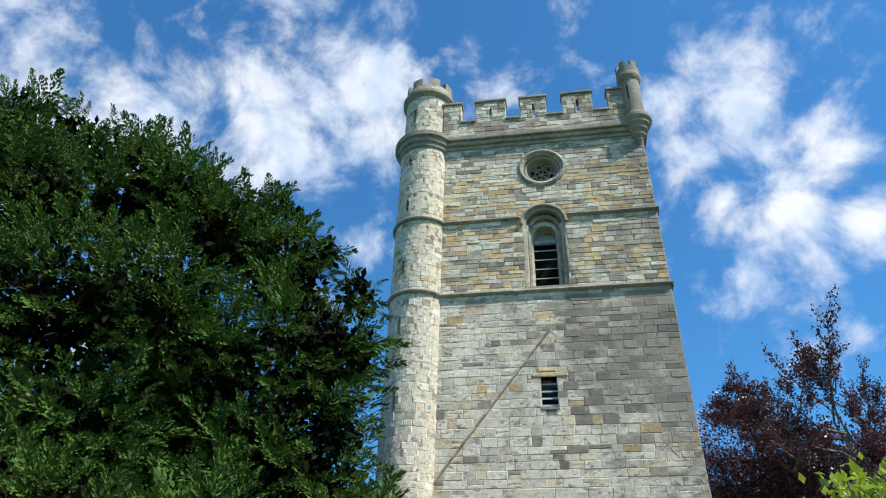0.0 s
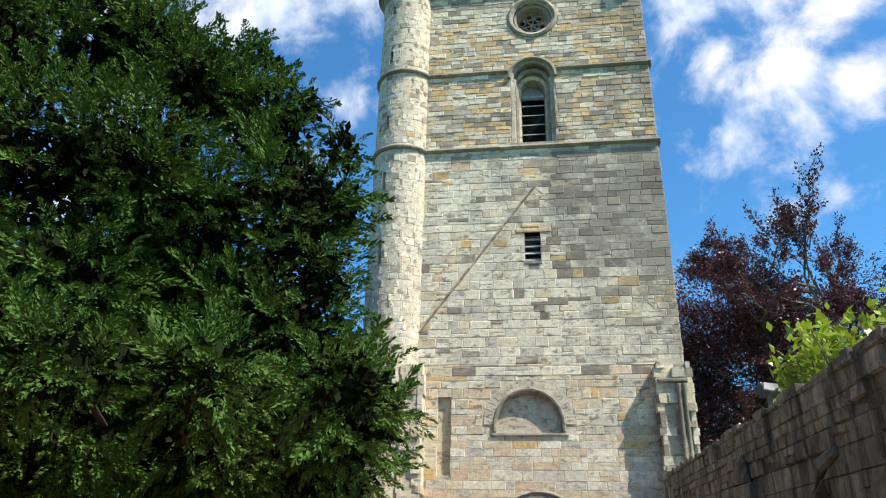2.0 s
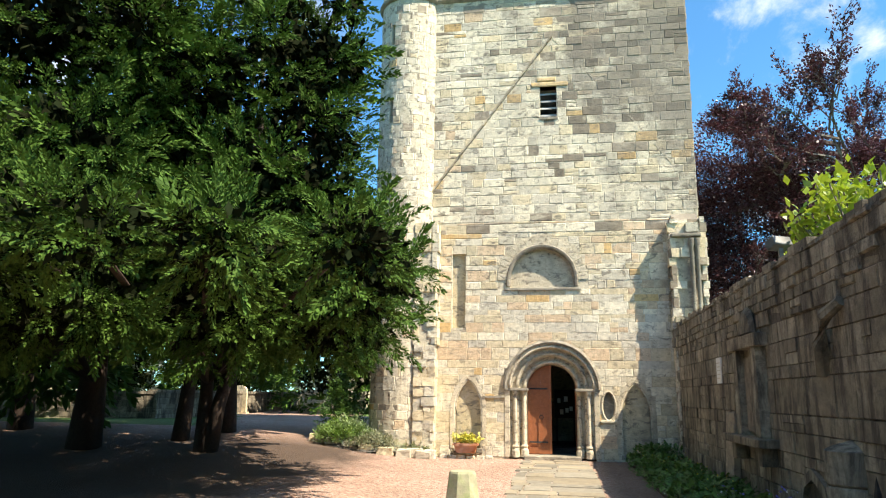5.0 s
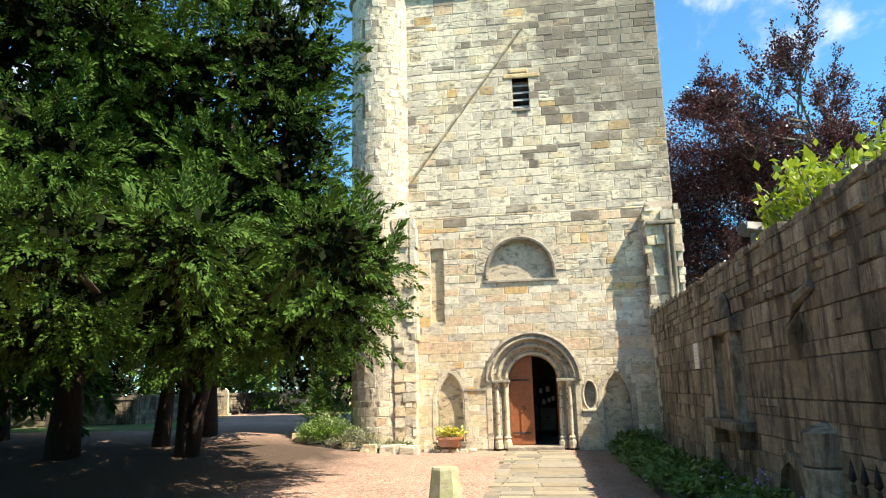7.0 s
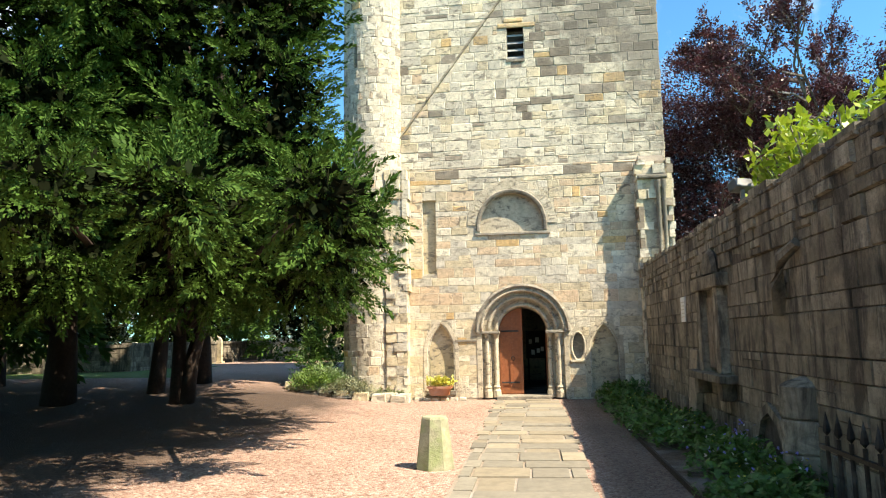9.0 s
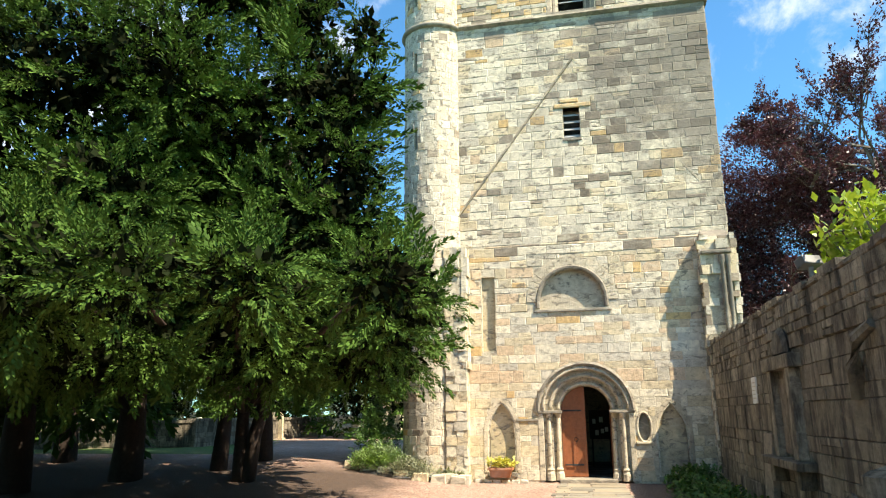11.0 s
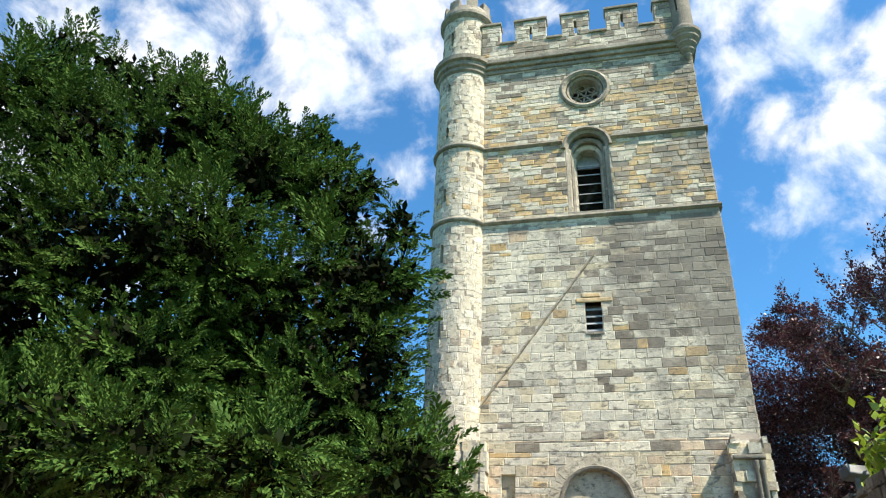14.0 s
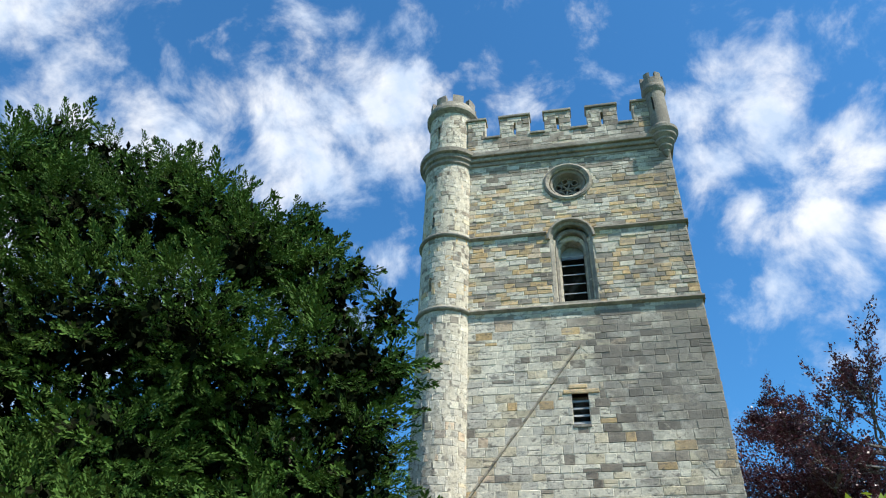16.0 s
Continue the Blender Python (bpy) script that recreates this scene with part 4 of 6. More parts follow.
yew("large dark green yew with drooping feathery boughs over the drive", (-7.9, -2.5, 0.3), nearer(0.74, [
    ((-3.3, -5, 4.2), (1.6, 1.6, 1.3)), ((-4.6, -5, 6.0), (1.5, 2.0, 1.2)), ((-5.2, -5, 9.0), (1.3, 2.2, 2.0)), ((-5.9, -5, 11.3), (1.2, 1.9, 1.3)),
    ((-7.2, -5, 12.7), (1.2, 1.7, 1.1)), ((-6.3, -5.5, 3.4), (2.0, 1.8, 1.3)), ((-8.0, -5.5, 7.0), (2.2, 2.2, 2.8)), ((-5.6, -5.6, 5.8), (1.9, 1.8, 1.8)),
    ((-4.8, -1.5, 3.5), (2.2, 2.4, 1.2)), ((-6.8, -0.5, 4.4), (2.6, 2.4, 2.0)), ((-7.4, -6.3, 5.4), (1.8, 1.6, 1.5)), ((-6.6, -6.2, 8.2), (1.5, 1.6, 1.6)), ((-4.5, -5, 7.4), (1.3, 1.8, 1.4))]) + [((-4.71, -8.6, 10.63), (0.42, 0.45, 0.45)), ((-4.08, -8.6, 9.98), (0.4, 0.45, 0.45)), ((-3.53, -8.6, 9.25), (0.42, 0.45, 0.5)), ((-2.75, -8.6, 8.29), (0.45, 0.5, 0.5)), ((-2.91, -8.6, 7.19), (0.75, 0.8, 0.75)), ((-7.43, -9.3, 11.58), (0.75, 0.9, 0.65)), ((-5.96, -9.0, 10.56), (0.7, 0.9, 0.6)), ((-8.51, -9.8, 11.55), (1.0, 1.0, 0.8)), ((-10.16, -10.0, 12.19), (1.1, 1.1, 0.9)),
    ((-1.6, -11.2, 3.4), (0.7, 0.8, 0.55)), ((-3.3, -11.2, 3.4), (1.0, 1.0, 0.7)), ((-2.7, -12.5, 3.25), (0.7, 0.6, 0.45)), ((-4.0, -12.8, 3.3), (0.9, 0.8, 0.6)), ((-5.4, -12.6, 3.4), (1.0, 1.0, 0.8))], 0.2, 11, stems=2)
yew("tall dark green yew with a dense crown", (-11.1, -2.5, 0.35), nearer(0.67, [
    ((-9.1, -5, 13.8), (1.5, 2.0, 1.4)), ((-11.2, -5.5, 13.6), (1.5, 2.0, 1.4)), ((-11.0, -6, 9.8), (2.8, 2.4, 2.8)), ((-9.6, -6.4, 3.8), (2.4, 2.0, 1.7)),
    ((-12.4, -6.8, 4.6), (2.6, 2.2, 2.4)), ((-8.6, -6.0, 9.8), (1.9, 2.0, 2.2)), ((-9.2, -6.9, 6.6), (2.0, 1.6, 1.6)), ((-8.0, -5.2, 12.5), (1.3, 1.8, 1.4)), ((-10.3, -5.3, 14.6), (1.4, 1.8, 1.4)), ((-13.0, -6.2, 13.2), (1.8, 2.0, 2.2)), ((-13.2, -6.5, 9.0), (2.0, 2.0, 2.8))]) + [((-6.0, -12.0, 3.4), (1.1, 1.1, 1.2)), ((-5.6, -10.6, 2.75), (1.3, 1.0, 0.6)), ((-7.6, -9.2, 2.8), (1.5, 1.2, 0.7)), ((-9.6, -8.2, 2.8), (1.5, 1.3, 0.8))], 0.42, 12)
yew("broad old yew with dark green boughs reaching low", (-12.6, -4.6, 0.3), nearer(0.67, [
    ((-15, -6.5, 15.0), (2.2, 2.2, 1.5)), ((-15.5, -7, 10.4), (3.0, 2.6, 3.2)), ((-15.2, -7.8, 4.6), (3.0, 2.4, 2.8)), ((-18.5, -7, 13.2), (2.6, 2.4, 2.8)), ((-17.6, -7.4, 8.2), (2.4, 2.0, 3.0))]), 0.42, 13)
yew("old yew at the drive's edge with wide low boughs", (-10.5, -13.0, 0.05), [((-10.4, -13.8, 4.2), (2.2, 2.4, 1.8)), ((-10.4, -16.0, 5.0), (2.0, 2.0, 2.0)), ((-12.6, -13.4, 7.5), (2.6, 2.6, 2.2)), ((-8.6, -15.6, 5.2), (1.9, 2.0, 1.2)), ((-9.2, -16.8, 6.5), (2.2, 2.0, 1.5)), ((-11.2, -12.3, 6.0), (1.9, 1.5, 1.5))], 0.4, 14, spacing=0.5, size=0.9, side_plumes=4, fine=False)
# unseen trees added round the yard to darken its shaded parts
for k, (x, y) in enumerate(((-18.5, -9.0), (-21.0, -3.0), (-16.0, -17.0), (-19.0, 2.5), (-4.0, -27.0), (-12.0, -26.0), (-9.0, -21.0), (-15.5, 0.5))):
    yew("unseen yew added to hold back skylight", (x, y, 0.05), [((x, y, 4.0), (3.4, 3.4, 2.6)), ((x, y, 7.5), (2.8, 2.8, 2.6))], 0.4, 30 + k, spacing=0.9, size=1.3, side_plumes=3, fine=False)
for k, (x, y) in enumerate(((-38.0, 14.0), (-32.0, 17.0), (-26.0, 20.0), (-20.5, 24.0), (-10.8, 17.5))):
    yew("broad yew beyond the gravestones with foliage to the ground", (x, y, 0.2), [((x, y, 2.6), (4.0, 2.6, 2.4)), ((x + 1, y, 6.0), (3.6, 3.0, 3.0)), ((x, y, 9.5), (2.8, 2.6, 2.6))], 0.4, 50 + k, spacing=0.8, size=1.3, side_plumes=3, fine=False, low=0.4)
# hidden crown lobes, added to keep sun off the trunks and ground
ROOF = [[((-9.5, -4.2, 4.9), (3.0, 2.5, 1.9)), ((-6.4, -3.6, 4.9), (2.4, 2.2, 1.7)), ((-5.4, -6.2, 4.8), (1.8, 1.8, 1.3))],
        [((-12.6, -4.6, 5.4), (3.0, 2.6, 2.0)), ((-9.0, -6.6, 5.3), (2.6, 2.0, 1.8)), ((-12.5, -7.5, 5.2), (2.4, 2.0, 1.8))]]
for k, (x, y, rr, roof) in enumerate(((-9.4, -0.9, 0.24, ROOF[0]), (-9.0, 1.0, 0.32, ROOF[1]))):
    yew("slender yew stem under the shared canopy", (x, y, 0.35), [((x + 0.4, y + 0.3, 5.2), (2.2, 2.2, 2.4)), ((x + 0.2, y, 8.0), (1.8, 1.8, 2.0)), ((x + 1.5, y + 1.2, 4.0), (1.8, 1.6, 1.3)), *roof], rr, 20 + k, spacing=0.5, size=0.75, side_plumes=4, fine=False)


# ---- doorway, windows and mouldings of the tower ----
def voussoirs(parent, outline_fn, depth_in, depth_out, y0, y1, count, a0=0.0, a1=math.pi, mat=None, centre=(0, 0), rx=1.0, rz=1.0, gap=0.012, name="voussoir"):
    """Wedge stones round an arch, one object each."""
    c, d = centre
    for i in range(count):
        p, q = a0 + (a1 - a0) * i / count, a0 + (a1 - a0) * (i + 1) / count
        g = gap / max(rx, rz) / 2
        p, q = p + g, q - g
        bm = bmesh.new()
        rows = []
        for a in (p, (p + q) / 2, q):
            row = []
            for o, y in ((depth_in, y0), (depth_out, y0), (depth_out, y1), (depth_in, y1)):
                row.append(bm.verts.new((c + (rx + o) * math.cos(a), y, d + (rz + o) * math.sin(a))))
            rows.append(row)
        for r0, r1 in zip(rows, rows[1:]):
            for j in range(4):
                bm.faces.new((r0[j], r0[(j + 1) % 4], r1[(j + 1) % 4], r1[j]))
        bm.faces.new(rows[0])
        bm.faces.new(rows[-1][::-1])
        part(name, bm, mat or M["dressed_warm"], parent)


def roll(outline, at_out, at_y, r, sides=8):
    return sweep_arch(outline, [(at_out + r * math.cos(2 * math.pi * k / sides), at_y + r * math.sin(2 * math.pi * k / sides)) for k in range(sides)])


portal = thing("church_doorway", (0.57, 0, 0.1), "round-arched stepped stone doorway with slender side columns", "doorway")
arc = [p for p in round_arch(0.57, 0.66, 1.86, 1.86)][1:-1]
# stepped orders of the arch
for off, y0, y1, n in ((0.0, 0.26, 0.5, 17), (0.20, 0.12, 0.36, 19)):
    voussoirs(portal, None, off, off + 0.21, y0, y1, n, mat=M["dressed_warm"], centre=(0.57, 1.86), rx=0.66, rz=0.66)
voussoirs(portal, None, 0.41, 0.56, -0.02, 0.2, 21, mat=M["dressed_warm"], centre=(0.57, 1.86), rx=0.66, rz=0.66)
for off, y, r in ((0.06, 0.25, 0.05), (0.27, 0.11, 0.05), (0.45, -0.03, 0.035)):
    part("roll_moulding", roll(arc, off, y, r), M["dressed_warm"], portal, smooth=True)
part("hood_mould", sweep_arch(arc, [(0.53, 0.02), (0.53, -0.07), (0.57, -0.1), (0.63, -0.06), (0.63, 0.02)]), M["dressed"], portal, "dark weathered hood mould")
for s in (-1, 1):
    for off, y in ((0.07, 0.2), (0.30, 0.06)):
        x = 0.57 + s * (0.66 + off)
        part("column", lathe([(0.055, 0.42), (0.055, 1.70)], 14, centre=(x, y)), M["dressed_warm"], portal, smooth=True)
        part("column_base", lathe([(0.0, 0.42), (0.07, 0.42), (0.1, 0.37), (0.075, 0.33), (0.11, 0.27), (0.12, 0.1), (0.0, 0.1)], 8, centre=(x, y)), M["dressed_warm"], portal)
        part("capital", lathe([(0.055, 1.68), (0.08, 1.72), (0.1, 1.8), (0.11, 1.83), (0.0, 1.83)], 10, centre=(x, y)), M["dressed_warm"], portal)
    a, b = sorted((0.57 + s * 0.66, 0.57 + s * 0.86))
    part("jamb", box(a, b, 0.28, 0.5, 0.1, 1.80), M["dressed_warm"], portal, bevel=0.012)
    a, b = sorted((0.57 + s * 0.865, 0.57 + s * 1.10))
    part("jamb", box(a, b, 0.13, 0.36, 0.1, 1.80), M["dressed_warm"], portal, bevel=0.012)
    a, b = sorted((0.57 + s * 1.10, 0.57 + s * 1.24))
    part("jamb", box(a, b, -0.02, 0.2, 0.1, 1.80), M["dressed_warm"], portal, bevel=0.012)
    a, b = sorted((0.57 + s * 0.62, 0.57 + s * 1.26))
    part("impost", box(a, b, -0.05, 0.4, 1.80, 1.88), M["dressed"], portal, "weathered impost ledge", bevel=0.02)
part("door_step", box(-0.15, 1.3, -0.22, 0.6, 0.04, 0.15), M["dressed"], portal, bevel=0.015)
for ob in portal.children:
    under(portal, ob)


def door_leaf(x0, x1, z0, spring, cx, r, y, turn, label, hinge):
    """Half of an arched double door: stiles, rails, sunk boards, strap hinges and a ring."""
    d = thing("door_leaf", (hinge, y, z0), label, "door")
    xs = [x0 + (x1 - x0) * i / 8 for i in range(9)]
    topz = lambda x: spring + math.sqrt(max(0.0, r * r - (x - cx) ** 2))

    def slab(a, b, lo, hi, ya, yb, name, mat, lab=""):
        n = 6
        bm = bmesh.new()
        cols = []
        for i in range(n + 1):
            x = a + (b - a) * i / n
            h = topz(x) - 0.02 if hi is None else min(hi, topz(x) - 0.02)
            cols.append([bm.verts.new((x - hinge, yy, zz - z0)) for yy, zz in ((ya, lo), (yb, lo), (yb, h), (ya, h))])
        for p, q in zip(cols, cols[1:]):
            for j in range(4):
                bm.faces.new((p[j], p[(j + 1) % 4], q[(j + 1) % 4], q[j]))
        bm.faces.new(cols[0])
        bm.faces.new(cols[-1][::-1])
        return part(name, bm, mat, d, lab)

    m = (x0 + x1) / 2
    w = 0.07
    for a, b in ((x0 + w, m - w / 2), (m + w / 2, x1 - w)):
        slab(a, b, z0 + 0.1, None, 0.0, 0.03, "panel", M["door"])
    for a, b in ((x0, x0 + w), (m - w / 2, m + w / 2), (x1 - w, x1)):
        slab(a, b, z0, None, -0.025, 0.045, "stile", M["door"])
    for lo, hi in ((z0, z0 + 0.16), (z0 + 1.5, z0 + 1.6)):
        slab(x0 + w, x1 - w, lo, hi, -0.02, 0.04, "rail", M["door"])
    for zz in (z0 + 0.3, z0 + 1.7):
        bm = box(x0 + 0.05 - hinge, x1 - 0.1 - hinge, -0.04, -0.026, zz - z0 - 0.02, zz - z0 + 0.02)
        part("strap_hinge", bm, M["iron"], d, "black iron strap hinge")
    bm = bmesh.new()
    bmesh.ops.create_circle(bm, segments=12, radius=0.05)
    ring_pts = [((m + 0.05) - hinge + 0.05 * math.cos(a), -0.05, 0.95 + 0.05 * math.sin(a)) for a in (2 * math.pi * i / 12 for i in range(13))]
    bm.free()
    bm = bmesh.new()
    limb(bm, ring_pts, 0.009, 0.009, 6)
    part("door_ring", bm, M["iron"], d, "black iron ring handle")
    d.rotation_euler = (0, 0, radians(turn))
    return d


door_leaf(-0.08, 0.56, 0.17, 1.86, 0.57, 0.66, 0.46, 0, "closed half of an arched red-brown timber door", -0.08)
door_leaf(0.62, 1.24, 0.17, 1.86, 0.57, 0.66, 1.0, 97, "half of an arched timber door swung open inwards", 1.24)

notices = thing("notice_board", (0.95, 4.2, 0), "dim notice board with pale papers inside the porch", "notice board")
part("board", box(-0.35, 0.35, 0.0, 0.03, 1.0, 1.9), M["bark"], notices)
for x, z, w, h in ((-0.2, 1.55, 0.1, 0.15), (0.02, 1.6, 0.12, 0.17), (0.18, 1.3, 0.1, 0.14), (-0.12, 1.2, 0.11, 0.16), (0.05, 1.25, 0.1, 0.14)):
    part("paper", box(x - w / 2, x + w / 2, -0.006, -0.001, z - h / 2, z + h / 2), M["paper"], notices, "sheet of white paper")
part("leg", box(-0.3, -0.25, 0.0, 0.05, 0.16, 1.0), M["bark"], notices)
part("leg", box(0.25, 0.3, 0.0, 0.05, 0.16, 1.0), M["bark"], notices)

# blind half-round recess over the door
tp = thing("blind_tympanum", (0.37, 0, 4.5), "half-round blind recess with a dressed stone arch", "recess")
under(tp, part("back_panel", box(-0.6, 1.35, 0.16, 0.34, 4.4, 5.8), M["tymp"], tp, "smooth buff plaster panel"))
voussoirs(tp, None, 0.08, 0.34, -0.025, 0.1, 19, mat=M["dressed_warm"], centre=(0.37, 4.80), rx=0.88, rz=0.90)
arc = round_arch(0.37, 0.875, 4.62, 4.80, rise=0.89)
part("roll_moulding", sweep_arch(arc, [(-0.02, 0.05), (-0.02, 0.0), (0.02, -0.05), (0.07, -0.06), (0.1, -0.02), (0.1, 0.05)]), M["dressed"], tp)
part("sill", box(-0.66, 1.42, -0.05, 0.3, 4.50, 4.575), M["dressed"], tp, "cracked worn stone sill", bevel=0.015)
for ob in tp.children:
    under(tp, ob)

# blind niches
for cx, half, z0, spring, ztop in ((-1.645, 0.335, 0.30, 1.30, 2.08), (2.73, 0.35, 0.22, 1.25, 2.02)):
    nn = thing("wall_niche", (cx, 0, z0), "pointed blind niche in the sandstone tower wall", "niche", "pointed niches beside the door")
    o = pointed_arch(cx, half, z0, spring, ztop, 10)
    part("back_panel", box(cx - half - 0.04, cx + half + 0.04, 0.13, 0.3, z0 - 0.05, ztop + 0.05), M["buff_panel"], nn)
    part("arch_frame", sweep_arch(o, [(0.0, 0.13), (0.0, 0.03), (0.05, -0.015), (0.15, -0.02), (0.15, 0.05)]), M["dressed_warm"], nn)
    part("sill", box(cx - half - 0.06, cx + half + 0.06, -0.04, 0.25, z0 - 0.12, z0), M["dressed"], nn, bevel=0.015)
    for ob in nn.children:
        under(nn, ob)
ves = thing("oval_niche", (2.04, 0, 1.44), "small oval blind niche with a thin stone rim", "niche")
part("back_panel", box(1.8, 2.3, 0.14, 0.2, 1.0, 1.9), M["dressed"], ves)
part("rim", sweep_arch(ellipse(2.04, 1.44, 0.145, 0.34), [(0.0, 0.14), (0.0, -0.01), (0.03, -0.03), (0.06, -0.02), (0.06, 0.03)], closed=True), M["dressed_warm"], ves)
part("sill", box(1.82, 2.26, -0.06, 0.05, 1.02, 1.08), M["dressed_warm"], ves, bevel=0.012)
for ob in ves.children:
    under(ves, ob)
part("sunk_panel", box(-2.2, -1.7, 0.12, 0.3, 3.4, 5.65), M["buff_panel"], tower)
part("impost_string", box(-1.26, -0.66, -0.035, 0.02, 1.60, 1.66), M["dressed"], tower, bevel=0.01)

# small louvred window
sw = thing("louvred_window", (0.62, 0, 9.53), "small square louvred opening with an orange stone lintel", "window")
part("lintel", box(0.13, 1.19, -0.03, 0.3, 10.47, 10.61), M["gold"], sw, "rough orange sandstone lintel", bevel=0.03)
part("relieving_stone", box(0.3, 0.85, -0.035, 0.1, 10.63, 10.76), M["gold"], sw, bevel=0.03)
part("sill", box(0.36, 0.89, -0.03, 0.3, 9.45, 9.53), M["dressed"], sw, bevel=0.012)


def louvre(x0, x1, z, parent, y=0.12, deep=0.2, rise=0.12, t=0.022):
    bm = bmesh.new()
    v = [bm.verts.new((x, yy, zz)) for x in (x0, x1) for yy, zz in ((y, z), (y + deep, z + rise), (y + deep, z + rise + t), (y, z + t))]
    for f in ((0, 1, 2, 3), (7, 6, 5, 4), (0, 4, 5, 1), (1, 5, 6, 2), (2, 6, 7, 3), (3, 7, 4, 0)):
        bm.faces.new([v[i] for i in f])
    return part("louvre", bm, M["louvre"], parent, "pale slate louvre")


for i in range(4):
    louvre(0.39, 0.86, 9.58 + i * 0.22, sw, y=0.08, deep=0.12, rise=0.1)
# added dark sheet, stands in for the unlit room behind the louvres
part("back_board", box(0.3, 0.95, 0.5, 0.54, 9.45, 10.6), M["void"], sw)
for ob in sw.children:
    under(sw, ob)

# belfry light
bf = thing("belfry_window", (0.79, 0, 13.6), "tall round-headed belfry opening with slate louvres", "window")
o2, o1 = round_arch(0.79, 0.70, 13.62, 16.15, 24), round_arch(0.79, 0.38, 13.62, 15.87, 20)
part("hood_mould", sweep_arch([p for p in o2 if p[1] >= 16.1], [(0.0, 0.05), (0.0, -0.06), (0.04, -0.12), (0.11, -0.1), (0.14, 0.02)]), M["dressed"], bf, "heavy weathered hood mould")
part("outer_order", sweep_arch(o2, [(0.0, 0.2), (0.0, -0.012), (-0.09, 0.04), (-0.10, 0.2)]), M["dressed"], bf)
part("middle_order", sweep_arch(round_arch(0.79, 0.56, 13.62, 16.05, 24), [(0.06, 0.36), (0.06, 0.2), (-0.02, 0.15), (-0.10, 0.2), (-0.1, 0.36)]), M["dressed"], bf)
part("inner_order", sweep_arch(o1, [(0.12, 0.4), (0.12, 0.26), (0.02, 0.3), (0.0, 0.36), (0.0, 0.4)]), M["dressed_warm"], bf)
for s in (-1, 1):
    part("nook_shaft", lathe([(0.06, 13.62), (0.06, 15.95), (0.09, 16.02), (0.1, 16.15)], 12, centre=(0.79 + s * 0.62, 0.12)), M["dressed_warm"], bf, smooth=True)
for i in range(6):
    louvre(0.42, 1.16, 13.72 + i * 0.37, bf, y=0.3, deep=0.3, rise=0.2, t=0.035)
# added dark sheet in place of the belfry's unlit inside
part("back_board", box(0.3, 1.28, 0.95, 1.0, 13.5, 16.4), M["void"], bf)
part("head_board", box(0.42, 1.16, 0.72, 0.76, 15.75, 16.3), M["louvre"], bf, "grey boarding in the arch head")
part("sill", box(0.05, 1.53, -0.04, 0.4, 13.54, 13.62), M["dressed"], bf)
for ob in bf.children:
    under(bf, ob)

# round window
rw = thing("round_window", (0.86, 0, 18.68), "round window with moulded rings and petal tracery", "window")
circ = ellipse(0.86, 18.68, 0.66, 0.66, 40)
part("outer_ring", sweep_arch(circ, [(0.2, 0.05), (0.2, -0.05), (0.12, -0.09), (0.05, -0.05), (0.0, 0.02), (0.0, 0.1)], closed=True), M["dressed"], rw)
part("inner_ring", sweep_arch(circ, [(0.0, 0.36), (0.0, 0.12), (-0.05, 0.06), (-0.12, 0.12), (-0.19, 0.36)], closed=True), M["dressed"], rw)
# added dark sheet, painted shade behind the tracery
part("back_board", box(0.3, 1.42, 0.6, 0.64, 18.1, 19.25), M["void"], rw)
for i in range(6):
    a = 2 * math.pi * i / 6 + 0.26
    c, s = math.cos(a), math.sin(a)
    bm = bmesh.new()
    limb(bm, [(0.86 + 0.06 * c, 0.42, 18.68 + 0.06 * s), (0.86 + 0.3 * c, 0.42, 18.68 + 0.3 * s), (0.86 + 0.48 * c, 0.42, 18.68 + 0.48 * s)], 0.028, 0.045, 6)
    part("spoke", bm, M["dressed"], rw)
    e = ellipse(0.86 + 0.36 * math.cos(a + math.pi / 6), 18.68 + 0.36 * math.sin(a + math.pi / 6), 0.10, 0.10, 14)
    part("petal", sweep_arch(e, [(0.0, 0.46), (0.0, 0.38), (0.045, 0.38), (0.045, 0.46)], closed=True), M["dressed"], rw)
bm = lathe([(0.0, -0.04), (0.07, -0.04), (0.07, 0.04), (0.0, 0.04)], 12)
bmesh.ops.transform(bm, matrix=pose(0.86, 0.42, 18.68, 90), verts=bm.verts)
part("hub", bm, M["dressed"], rw)
for ob in rw.children:
    under(rw, ob)

# scar of an old gable roof on the wall
scar = thing("roof_scar", (0.75, 0, 12.0), "thin raised stone line of a vanished gable roof", "moulding")
